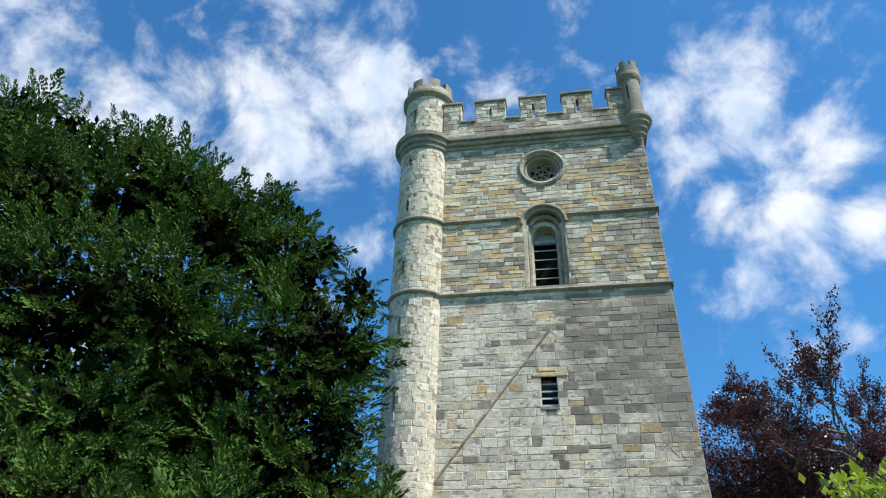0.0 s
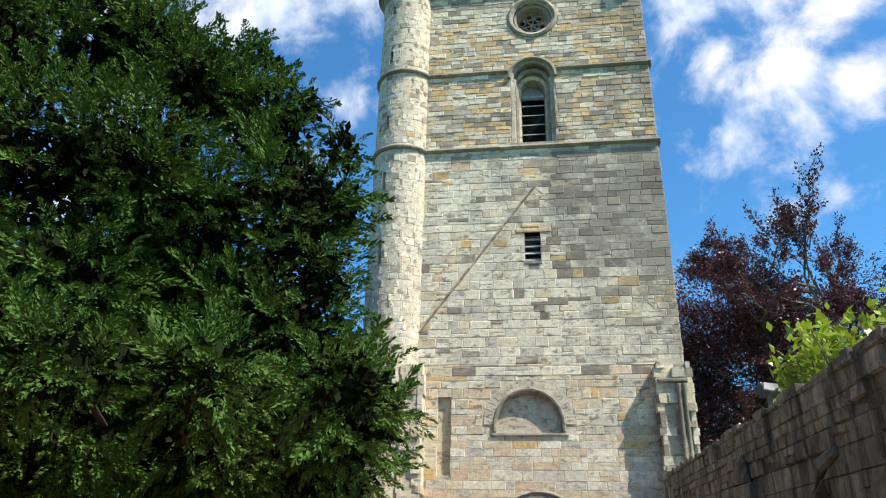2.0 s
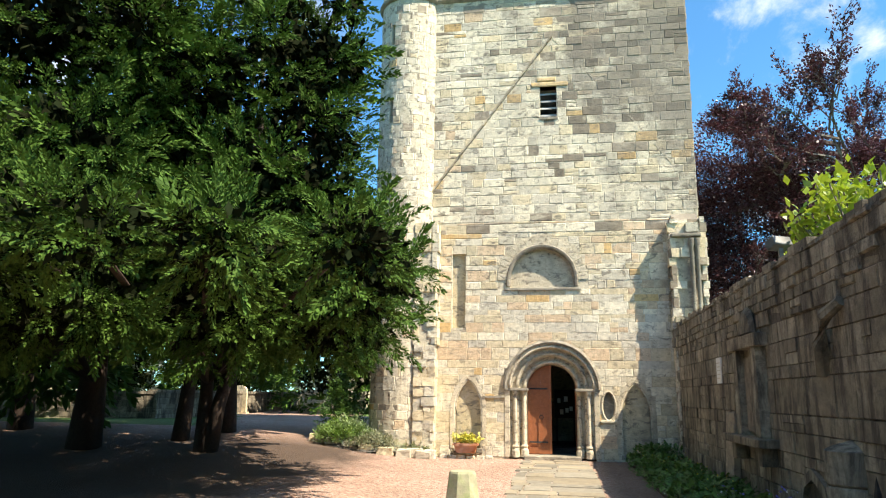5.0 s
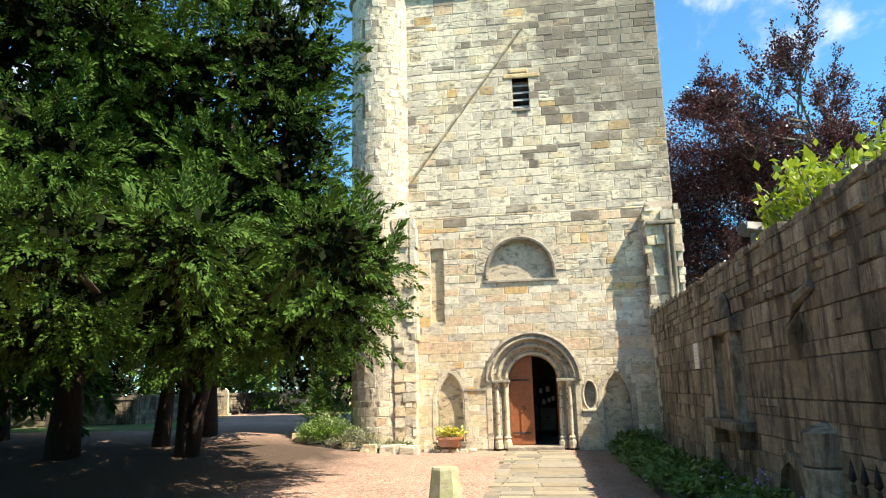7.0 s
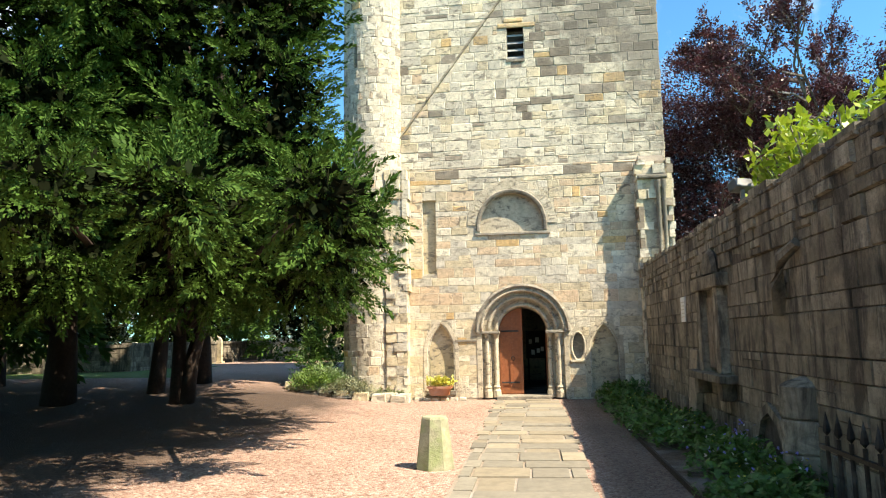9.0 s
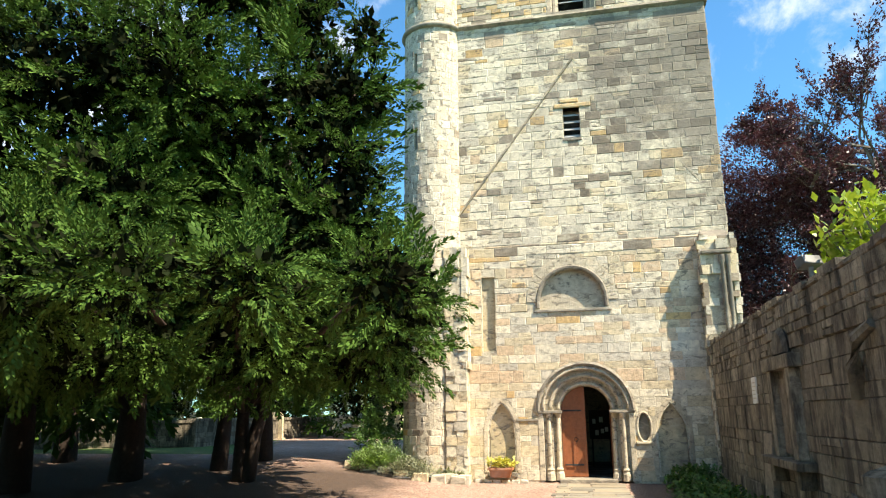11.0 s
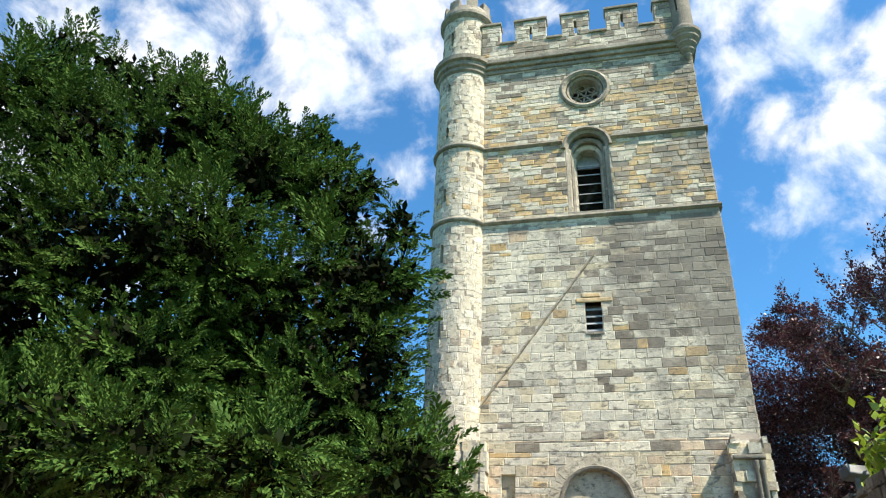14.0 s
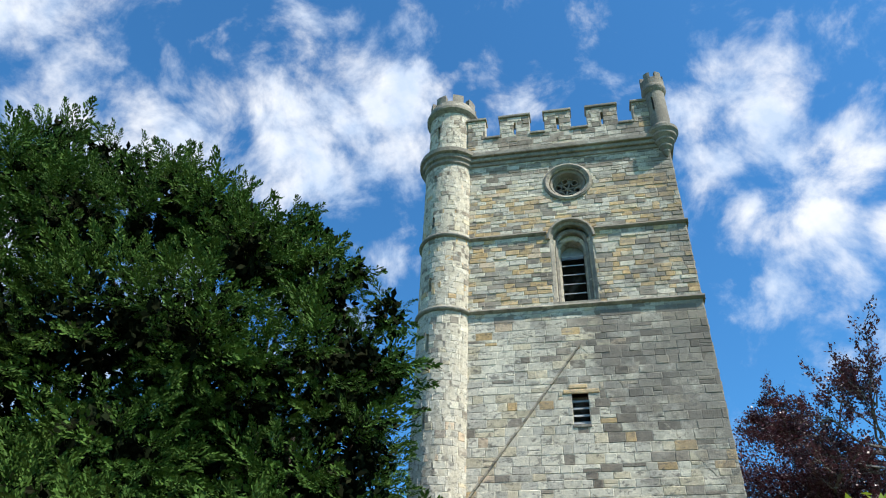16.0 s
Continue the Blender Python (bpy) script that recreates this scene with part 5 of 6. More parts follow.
for ex, ez, bend in ((-2.74, 7.40, 0.0), (4.5, 7.24, 0.12)):
    n = 26
    pts = [(0.75 + (ex - 0.75) * i / n, 12.04 + (ez - 12.04) * i / n + bend * math.sin(math.pi * i / n)) for i in range(n + 1)]
    rr = random.Random(int(ez * 100))
    for (xa, za), (xb, zb) in zip(pts, pts[1:]):
        bm = bmesh.new()
        t = Vector((xb - xa, 0, zb - za)).normalized()
        nrm = Vector((-t.z, 0, t.x))
        if nrm.z < 0:
            nrm = -nrm
        pr = rr.uniform(0.04, 0.075) * (1.0 if ex < 0 else 0.15)
        a, b = Vector((xa, 0, za)) + t * 0.01, Vector((xb, 0, zb)) - t * 0.006
        v = [bm.verts.new(p + nrm * o + Vector((0, y, 0))) for p in (a, b) for o, y in ((-0.035, 0.02), (-0.02, -pr), (0.035, -pr * 0.8), (0.05, 0.02))]
        for f in ((0, 1, 2, 3), (7, 6, 5, 4), (0, 4, 5, 1), (1, 5, 6, 2), (2, 6, 7, 3)):
            bm.faces.new([v[i] for i in f])
        under(scar, part("scar_stone", bm, M["buff_dress"] if ex < 0 else M["dressed_warm"], scar))


# ---- ragged masonry left by vanished walls ----
def ragged_pier(name, label, x0, x1, y0, y1, ztop, seed, mats, cap=0.0, ragged=0.16, core=None):
    """A stub of broken walling: a core and many uneven stones."""
    pier = thing(name, ((x0 + x1) / 2, (y0 + y1) / 2, 0), label, "masonry")
    r = random.Random(seed)
    under(pier, part("core", box(x0 + 0.05, x1 - 0.05, y0 + 0.05, y1, 0.0, ztop - 0.1), core or M["mortar"], pier))
    z = 0.05
    while z < ztop:
        h = r.uniform(0.14, 0.3)
        rag = ragged * (0.3 if z < ztop * 0.45 else 1.0)
        x = x0
        while x < x1 - 0.05:
            w = min(r.uniform(0.18, 0.42), x1 - x)
            out = r.uniform(-rag, rag * 0.35)
            bm = box(x + 0.006, x + w - 0.006, y0 - out * 0.6, y0 + 0.25, z + 0.005, min(z + h, ztop + 0.1) - 0.006)
            for v in bm.verts:
                v.co += Vector((r.uniform(-0.015, 0.015), r.uniform(-0.02, 0.02), r.uniform(-0.012, 0.012)))
            under(pier, part("rubble_stone", bm, r.choice(mats), pier))
            x += w
        for xs, sgn in ((x0, -1), (x1, 1)):
            y = y0 + 0.02
            while y < y1 - 0.08:
                w = min(r.uniform(0.2, 0.42), y1 - y)
                o = r.uniform(-0.02, rag * 0.4) * sgn
                a, b = sorted((xs + o, xs - sgn * 0.12))
                under(pier, part("rubble_stone", box(a, b, y + 0.005, y + w - 0.006, z + 0.005, z + h - 0.006), r.choice(mats), pier))
                y += w
        z += h
    return pier


ragged_pier("wall_stub", "ragged broken end of a vanished stone wall", -3.08, -2.5, -0.45, 0.1, 6.3, 41, [M["pale_s"], M["buff_s"], M["grey_s"], M["buff_s"]])
ragged_pier("buttress", "broken rubble buttress with old shafts built in", 3.74, 4.62, -0.46, 0.0, 6.2, 43, [M["buff_s"], M["grey_s"], M["grey_s"], M["dark_s"]])
bt = thing("buttress_shafts", (4.3, -0.5, 3.5), "slender stone shafts set in the broken buttress", "masonry")
for x in (4.24, 4.38):
    under(bt, part("shaft", lathe([(0.055, 3.3), (0.055, 5.5), (0.085, 5.58), (0.085, 5.75)], 12, centre=(x, -0.52)), M["dressed"], bt, smooth=True))
under(bt, part("ledge", box(3.74, 4.5, -0.54, -0.05, 5.80, 5.9), M["dressed"], bt, bevel=0.03))
sl = bmesh.new()
v = [sl.verts.new(p) for p in ((3.84, -0.36, 6.12), (4.5, -0.36, 6.12), (4.5, 0.0, 6.55), (3.84, 0.0, 6.55), (3.84, 0.0, 6.12), (4.5, 0.0, 6.12))]
for f in ((0, 1, 2, 3), (0, 3, 4), (1, 5, 2), (3, 2, 5, 4), (0, 4, 5, 1)):
    sl.faces.new([v[i] for i in f])
under(bt, part("weathered_slope", sl, M["dressed"], bt))

# ---- yard: flagged path, bollard, pot, beds ----
flags = thing("flag_path", (0.6, -10, 0.05), "worn rectangular stone flags laid in a straight path", "path", kind="structure")
rr = random.Random(8)
y, flag_rects = -0.3, []
while y > -20.5:
    d = rr.uniform(0.34, 0.75)
    x0, x1 = -0.2 + 0.012 * -y + rr.uniform(-0.06, 0.06), 1.52 + rr.uniform(-0.05, 0.05)
    cuts = sorted([x0, x1] + [x0 + (x1 - x0) * (k + rr.uniform(0.3, 0.7)) / 3 for k in range(rr.choice((1, 2, 3)))])
    for a, b in zip(cuts, cuts[1:]):
        if b - a > 0.15:
            flag_rects.append((a + 0.008, b - 0.008, y - d + 0.008, y - 0.008))
    y -= d
for a, b, c, d in flag_rects:
    z = 0.075 + rr.uniform(-0.008, 0.01)
    bm = bmesh.new()
    lo = [bm.verts.new((x, yy, 0.0)) for x, yy in ((a, c), (b, c), (b, d), (a, d))]
    hi = [bm.verts.new((x + sx * 0.012, yy + sy * 0.012, z + rr.uniform(-0.004, 0.004))) for x, yy, sx, sy in ((a, c, 1, 1), (b, c, -1, 1), (b, d, -1, -1), (a, d, 1, -1))]
    bm.faces.new(hi)
    for i in range(4):
        bm.faces.new((lo[i], lo[(i + 1) % 4], hi[(i + 1) % 4], hi[i]))
    under(flags, part("flagstone", bm, rr.choice([M["flag"], M["flag"], M["flag_warm"]]), flags))
under(flags, part("joint_bed", box(-0.1, 1.45, -20.5, -0.3, 0.0, 0.056), M["soil_pale"], flags))

bol = thing("stone_bollard", (-0.44, -9.85, 0.03), "squat tapered stone bollard green with algae", "bollard")
bm = bmesh.new()
rows = []
for z, r in ((0.0, 0.26), (0.05, 0.26), (0.65, 0.18), (0.675, 0.165)):
    rows.append([bm.verts.new((r * math.cos(a), r * math.sin(a), z)) for a in (math.pi / 8 + 0.2 + 2 * math.pi * k / 8 for k in range(8))])
for p, q in zip(rows, rows[1:]):
    for j in range(8):
        bm.faces.new((p[j], p[(j + 1) % 8], q[(j + 1) % 8], q[j]))
bm.faces.new(rows[-1])
part("stone", bm, M["algae"], bol)


def leafy(name, label, category, at, spread, count, mat, seed, size, shoots=5, width=0.16, height=0.3, upward=0.7, kind="", clear=0.0):
    """Low plants: many small leaf fans over an elliptical patch."""
    g = np.random.default_rng(seed)
    ob = thing(name, at, label, category, kind=kind)
    P = np.stack([g.normal(0, spread[0], count), g.normal(0, spread[1], count), np.zeros(count)], 1).clip([-2.0 * spread[0], -2.0 * spread[1], 0], [2.0 * spread[0], 2.0 * spread[1], 9])
    fall = 1 - 0.55 * ((P[:, 0] / spread[0] / 2) ** 2 + (P[:, 1] / spread[1] / 2) ** 2).clip(0, 1)
    P[:, 2] = height * g.random(count) ** 0.7 * fall
    D = g.normal(0, 1, (count, 3)) * [1, 1, 0.4] + [0, 0, upward]
    leaf = leaf_cloud("leaves", P, D, size * g.uniform(0.6, 1.3, count), spray(g, shoots, 1.0, width), mat, ob, g)
    tagged(leaf, kind="stuff")
    return ob


def blooms(at, spread, height, count, mat, seed, parent, size=0.03):
    g = np.random.default_rng(seed)
    P = np.stack([g.normal(0, spread[0], count), g.normal(0, spread[1], count), height * g.uniform(0.75, 1.15, count)], 1)
    ob = leaf_cloud("bloom", P, g.normal(0, 1, (count, 3)) + [0, 0, 0.5], np.full(count, size), spray(g, 6, 1.0, 0.3), mat, parent, g)
    return tagged(ob, kind="stuff")


# strip of border plants along the wall
border = thing("border_soil", (3.1, -6, 0.05), "dark soil strip under the wall", "soil", kind="structure")
bm = box(2.5, 3.8, -24, -0.02, 0.02, 0.1)
under(border, part("soil", bm, M["soil"], border))
part_edge = thing("border_edging", (2.48, -6, 0.05), "thin low edging board along the flower border", "edging", kind="structure")
under(part_edge, part("board", box(2.46, 2.49, -24, -0.6, 0.02, 0.12), M["bark"], part_edge))
rr = random.Random(77)
for i in range(34):
    y = -0.4 - i * 0.36
    h = 0.5 if i < 3 else rr.uniform(0.18, 0.38)
    c = leafy("border_plant", "leafy green border plant under the wall", "plant", (rr.uniform(2.75, 3.5), y, 0.09), (0.26, 0.2), 230 if i < 3 else 170, M["bed"], 100 + i, 0.13, height=h, width=0.2)
    if i % 3 == 0:
        blooms(None, (0.2, 0.15), h + 0.02, 9, M["yellow"], 300 + i, c, 0.028)
    if i > 20 and i % 2 == 0:
        blooms(None, (0.2, 0.18), h + 0.1, 12, M["violet"], 400 + i, c, 0.045)
        blooms(None, (0.25, 0.2), h + 0.05, 5, M["white_petal"], 500 + i, c, 0.04)

pot = thing("flower_pot", (-1.66, -0.32, 0.2), "low terracotta trough planted with yellow-green flowers", "plant pot")
bm = bmesh.new()
lo = [bm.verts.new((sx * 0.17, sy * 0.09, 0)) for sx, sy in ((-1, -1), (1, -1), (1, 1), (-1, 1))]
hi = [bm.verts.new((sx * 0.21, sy * 0.12, 0.15)) for sx, sy in ((-1, -1), (1, -1), (1, 1), (-1, 1))]
rim = [bm.verts.new((sx * 0.235, sy * 0.14, 0.15)) for sx, sy in ((-1, -1), (1, -1), (1, 1), (-1, 1))]
rim2 = [bm.verts.new((sx * 0.235, sy * 0.14, 0.19)) for sx, sy in ((-1, -1), (1, -1), (1, 1), (-1, 1))]
for p, q in ((lo, hi), (hi, rim), (rim, rim2)):
    for j in range(4):
        bm.faces.new((p[j], p[(j + 1) % 4], q[(j + 1) % 4], q[j]))
bm.faces.new(lo[::-1])
bm.faces.new(rim2)
part("trough", bm, M["terracotta"], pot)
g = np.random.default_rng(3)
P = np.stack([g.normal(0, 0.11, 260), g.normal(0, 0.06, 260), 0.2 + 0.16 * g.random(260)], 1)
tagged(leaf_cloud("bloom", P, g.normal(0, 1, (260, 3)) + [0, 0, 0.8], np.full(260, 0.09), spray(g, 5, 1.0, 0.22), M["lime"], pot, g), kind="stuff")
pot.scale = (1.4, 1.3, 1.25)

# kerb of loose stones along the tower foot and round the bed
rr = random.Random(17)
for i in range(13):
    x = -2.25 + i * 0.24 if i < 6 else None
    if x is None:
        u = (i - 6) / 6
        px, py, s = -2.7 - 3.1 * u, -0.75 + 0.7 * u * u, 0.26
    else:
        px, py, s = x, -0.3, 0.13
    st = thing("kerb_stone", (px, py, ground_height(px, py) - 0.03), "rough loose stone edging the planting", "stone", "edging stones")
    bm = bmesh.new()
    bmesh.ops.create_cube(bm, size=1)
    for v in bm.verts:
        v.co = Vector((v.co.x * s * rr.uniform(1.3, 1.8), v.co.y * s * rr.uniform(0.8, 1.1), (v.co.z + 0.5) * s * rr.uniform(0.75, 1.0)))
    part("stone", bm, rr.choice([M["grey_s"], M["buff_s"]]), st, bevel=0.025)
for bx, by, w, h in ((-2.95, -0.62, 0.42, 0.26), (-2.55, -0.70, 0.3, 0.24)):
    st = thing("squared_block", (bx, by, 0.04), "squared loose sandstone block", "stone", "edging stones")
    part("stone", box(-w / 2, w / 2, -0.14, 0.14, 0, h), M["grey_s"], st, bevel=0.02)
bedsoil = thing("bed_soil", (-4, 1, 0.05), "earth of the planting bed beside the tower", "soil", kind="structure")
bm = lathe([(0.0, 0.16), (1.3, 0.14), (1.75, 0.02)], 20, centre=(0, 0))
bmesh.ops.transform(bm, matrix=Matrix.Translation((-4.5, 0.1, 0.16)) @ Matrix.Diagonal((0.95, 0.5, 1.3, 1)), verts=bm.verts)
under(bedsoil, part("mound", bm, M["soil"], bedsoil))
leafy("grass_clump", "tall bright green grass clump in the bed", "plant", (-4.95, -0.15, 0.3), (0.36, 0.24), 1500, M["bright"], 61, 0.34, shoots=4, width=0.05, height=0.55, upward=1.6)
leafy("grass_clump", "feathery dry grass clump in the bed", "plant", (-4.1, -0.45, 0.22), (0.34, 0.2), 800, M["dry"], 62, 0.26, shoots=4, width=0.05, height=0.34, upward=1.3)
lav = leafy("flowering_herb", "low herb with mauve flowers", "plant", (-3.0, -0.4, 0.12), (0.25, 0.12), 300, M["dry"], 63, 0.16, height=0.25)
blooms(None, (0.2, 0.1), 0.28, 40, M["mauve"], 64, lav, 0.04)
leafy("shrub", "thin leafy shrub against the turret", "shrub", (-5.3, 0.5, 0.3), (0.3, 0.25), 1200, M["bed"], 65, 0.24, shoots=5, width=0.07, height=2.0, upward=0.8)

# ---- things on the yard wall ----
monu = thing("wall_monument", (WX, -7.4, 1.0), "worn framed memorial tablet with a projecting ledge", "monument")


def wall_box(y0, y1, z0, z1, p0, p1):
    return box(WX - p1, WX - p0, y0, y1, z0, z1)


for name, b, m in (("tablet", (-7.75, -6.95, 1.15, 2.3, -0.02, 0.06), "tablet"), ("pilaster", (-8.05, -7.8, 1.1, 2.42, -0.02, 0.16), "wall_b_s"),
                   ("pilaster", (-6.92, -6.68, 1.1, 2.42, -0.02, 0.16), "wall_b_s"), ("entablature", (-8.2, -6.5, 2.42, 2.62, -0.02, 0.2), "wall_a_s"),
                   ("ledge", (-8.45, -6.2, 0.98, 1.1, -0.02, 0.3), "wall_a_s"), ("bracket", (-8.25, -8.0, 0.72, 0.98, -0.02, 0.22), "wall_a_s"), ("bracket", (-6.75, -6.5, 0.72, 0.98, -0.02, 0.22), "wall_a_s")):
    under(monu, part(name, wall_box(*b), M[m], monu, bevel=0.02))
bm = lathe([(0.0, 0.0), (0.38, 0.0), (0.42, 0.06), (0.34, 0.12), (0.0, 0.16)], 14, math.pi, 2 * math.pi)
bmesh.ops.holes_fill(bm, edges=bm.edges, sides=0)
bmesh.ops.transform(bm, matrix=Matrix(((0, 0, -1, WX), (1, 0, 0, -7.35), (0, -1, 0, 2.66), (0, 0, 0, 1))), verts=bm.verts)
under(monu, part("broken_pediment", bm, M["wall_a_s"], monu))
plq = thing("wall_plaque", (WX, -5.0, 2.16), "small white inscribed plaque on the stone wall", "plaque")
under(plq, part("slab", wall_box(-5.2, -4.85, 1.94, 2.42, -0.01, 0.045), M["paper"], plq, bevel=0.006))
for k in range(5):
    under(plq, part("line_of_writing", wall_box(-5.15, -4.9 - 0.04 * (k % 2), 2.31 - k * 0.07, 2.325 - k * 0.07, 0.045, 0.049), M["grey_s"], plq))
slab = thing("leaning_slab", (WX - 0.12, -5.9, 0.08), "tall dark gravestone leaning against the wall", "gravestone")
bm = box(-0.06, 0.06, -0.3, 0.3, 0.0, 1.35)
bmesh.ops.transform(bm, matrix=pose(0, 0, 0, 0, 4, 0), verts=bm.verts)
part("stone", bm, M["dark_s"], slab, bevel=0.02)
pil = thing("half_column", (WX, -10.9, 0.05), "engaged half-round stone pier on the wall", "pier")
for z0, z1 in ((0.05, 0.42), (0.43, 0.78), (0.79, 1.15)):
    tip = [(0.27, z1), (0.0, z1)] if z1 < 1.1 else [(0.2, z1 + 0.03), (0.0, z1 + 0.1)]
    bm = lathe([(0.0, z0), (0.27, z0), (0.285, z0 + 0.02), (0.285, z1 - 0.02)] + tip, 14, math.pi / 2, 3 * math.pi / 2, centre=(WX, -10.9))
    under(pil, part("drum_stone", bm, M["wall_b_s"], pil))
wn = thing("wall_recess", (WX, -9.75, 0.05), "small dark arched recess low in the wall", "niche")
under(wn, part("arch", sweep_arch([(p[0], p[1], p[2], p[3]) for p in niche_w], [(0.0, 0.0), (0.0, 0.07), (0.13, 0.07), (0.13, 0.0)]), M["wall_b_s"], wn))
ob = wn.children[0]
for v in ob.data.vertices:
    x, y, z = v.co
    v.co = (WX - y, x, z)
crack = thing("old_brace", (WX, -10.7, 2.3), "rough sloping stump of a broken stone rib on the wall", "masonry")
bm = bmesh.new()
limb(bm, [(WX - 0.02, -10.35, 1.95), (WX - 0.1, -10.55, 2.25), (WX - 0.14, -10.85, 2.55), (WX - 0.05, -11.1, 2.68)], 0.1, 0.06, 7)
under(crack, part("rib", bm, M["wall_a_s"], crack))

rail = thing("iron_railing", (3.2, -12.6, 0.05), "black iron spear-headed railing enclosing a grave", "railing")
for i in range(7):
    y = -12.35 - i * 0.24
    bm = bmesh.new()
    limb(bm, [(3.42, y, 0.0), (3.42, y, 0.80)], 0.018, 0.018, 6)
    pb = under(rail, part("bar", bm, M["iron"], rail))
    bm = lathe([(0.0, 0.80), (0.035, 0.84), (0.03, 0.88), (0.0, 1.02)], 6, centre=(3.42, y))
    under(rail, part("spear_head", bm, M["iron"], rail))
for z in (0.18, 0.68):
    under(rail, part("rail", box(3.40, 3.44, -14.0, -12.2, z, z + 0.035), M["iron"], rail))
lamp = thing("floodlight", (4.05, -8.3, WTOP), "small grey floodlight on top of the wall", "lamp")
part("bracket", box(-0.03, 0.03, -0.03, 0.03, -0.02, 0.34), M["iron"], lamp)
bm = box(-0.16, 0.16, -0.1, 0.1, 0.0, 0.15)
bmesh.ops.transform(bm, matrix=Matrix.Translation((0, 0, 0.34)) @ pose(0, 0, 0, -22, 0, 25), verts=bm.verts)
part("housing", bm, M["lamp_grey"], lamp, bevel=0.02)
# loose coping on the wall
rr = random.Random(55)
yy = WY0
while yy < -0.3:
    w = rr.uniform(0.18, 0.5)
    bm = box(WX - rr.uniform(-0.03, 0.03), WX + 0.5, yy + 0.006, yy + w - 0.006, WTOP - 0.02, WTOP + rr.uniform(0.02, 0.1))
    under(yard_wall, part("coping_stone", bm, rr.choice([M["wall_a_s"], M["wall_b_s"]]), yard_wall))
    yy += w


# ---- copper beech and laurel beyond the wall ----
def leaf_quad():
    v = np.array([(0, 0, 0), (0.45, -0.28, 0.02), (1, 0, -0.06), (0.45, 0.28, 0.02)], float)
    return v, np.array([(0, 1, 2, 3)])


def branching(base, height, spread, seed, levels=4, n0=9, lift=0.5, start=0.25):
    """Branch lines of a broad tree: lists of points with radii, and the twig ends."""
    g = np.random.default_rng(seed)
    lines, tips = [], []
    trunk = [np.array([0, 0, -0.2]), np.array([0.1, 0, height * 0.3]), np.array([0.0, 0.1, height * 0.62]), np.array([0.15, 0.0, height * 0.9])]
    lines.append((trunk, 0.3, 0.06))

    def grow_from(p, d, length, r, level):
        q = p + d * length * 0.5 + g.normal(0, 0.06, 3) * length
        e = p + d * length + [0, 0, 0.06 * length] + g.normal(0, 0.08, 3) * length
        lines.append(([p, q, e], r, r * 0.45))
        if level == 0:
            tips.append((p, e))
            return
        for k in range(4 if level > 1 else 5):
            u = g.uniform(0.35, 1.0)
            nd = d + g.normal(0, 0.48, 3) + [0, 0, 0.10]
            nd /= np.linalg.norm(nd)
            grow_from(p + (e - p) * u, nd, length * g.uniform(0.45, 0.68), r * 0.5, level - 1)

    for k in range(n0):
        a = 2 * math.pi * (k + g.uniform(-0.3, 0.3)) / n0 * 2.618
        u = start + (0.95 - start) * k / n0
        d = np.array([math.cos(a), math.sin(a), lift * (0.6 + u)])
        d /= np.linalg.norm(d)
        grow_from(np.array([0.05, 0.0, height * u]), d, spread * (1.05 - 0.55 * u) * g.uniform(0.6, 0.85), 0.1, levels - 1)
    return lines, tips


def broad_tree(name, label, at, height, spread, seed, mat, leaf, per_twig, levels=4, n0=10, lift=0.4, start=0.15):
    tree = thing(name, at, label, "tree")
    lines, tips = branching(at, height, spread, seed, levels, n0, lift, start)
    bm = bmesh.new()
    limb(bm, lines[0][0], lines[0][1], lines[0][2], 10)
    part("trunk", bm, M["bark_grey"], tree, smooth=True)
    bm = bmesh.new()
    for pts, r0, r1 in lines[1:]:
        limb(bm, pts, max(r0, 0.008), max(r1, 0.004), 4)
    tagged(part("branchwork", bm, M["bark_grey"], tree), kind="stuff")
    g = np.random.default_rng(seed + 1)
    P, D = [], []
    for p, e in tips:
        u = g.random(per_twig)
        P.append(p + (e - p) * u[:, None] * 1.15 + g.normal(0, 0.07, (per_twig, 3)))
        D.append((e - p) / np.linalg.norm(e - p) + g.normal(0, 0.6, (per_twig, 3)))
    # sprays between the twigs, in layered clumps
    c, r = np.array([-1.1, 0.4, height * 0.56]), np.array([spread * 0.95, spread * 0.72, height * 0.47])
    for _ in range(4600):
        n = g.normal(size=3)
        n /= np.linalg.norm(n)
        if _ >= 3200:                                    # a lower shoulder of the crown
            c, r = np.array([-2.9, 0.0, height * 0.64]), np.array([2.7, 2.4, 2.9])
        p = c + np.sign(n) * np.abs(n) ** 0.62 * r * 0.9 * g.uniform(0.2, 1.0) ** 0.5
        if noise.noise((p[0] * 0.6, p[1] * 0.6, p[2] * 1.0)) < -0.18:
            continue
        out = n * [1, 1, 0.3]
        k = 44
        q = p + g.normal(0, 1, (k, 3)) * [0.40, 0.40, 0.11] + out * g.uniform(-0.4, 0.6, k)[:, None]
        P.append(q)
        D.append(out + g.normal(0, 0.5, (k, 3)))
    P, D = np.concatenate(P), np.concatenate(D)
    tagged(leaf_cloud("crown", P, D, leaf * g.uniform(0.6, 1.3, len(P)), leaf_quad(), mat, tree, g), kind="stuff")
    return tree


broad_tree("copper_beech", "copper beech with dark purple leaves behind the wall", (10.4, 5.6, 0.05), 11.2, 7.0, 21, M["beech"], 0.10, 72, levels=4, n0=26, lift=0.26, start=0.12)
g = np.random.default_rng(9)
laurel = thing("laurel", (5.3, -8.6, 0.05), "glossy yellow-green laurel reaching over the wall", "shrub")
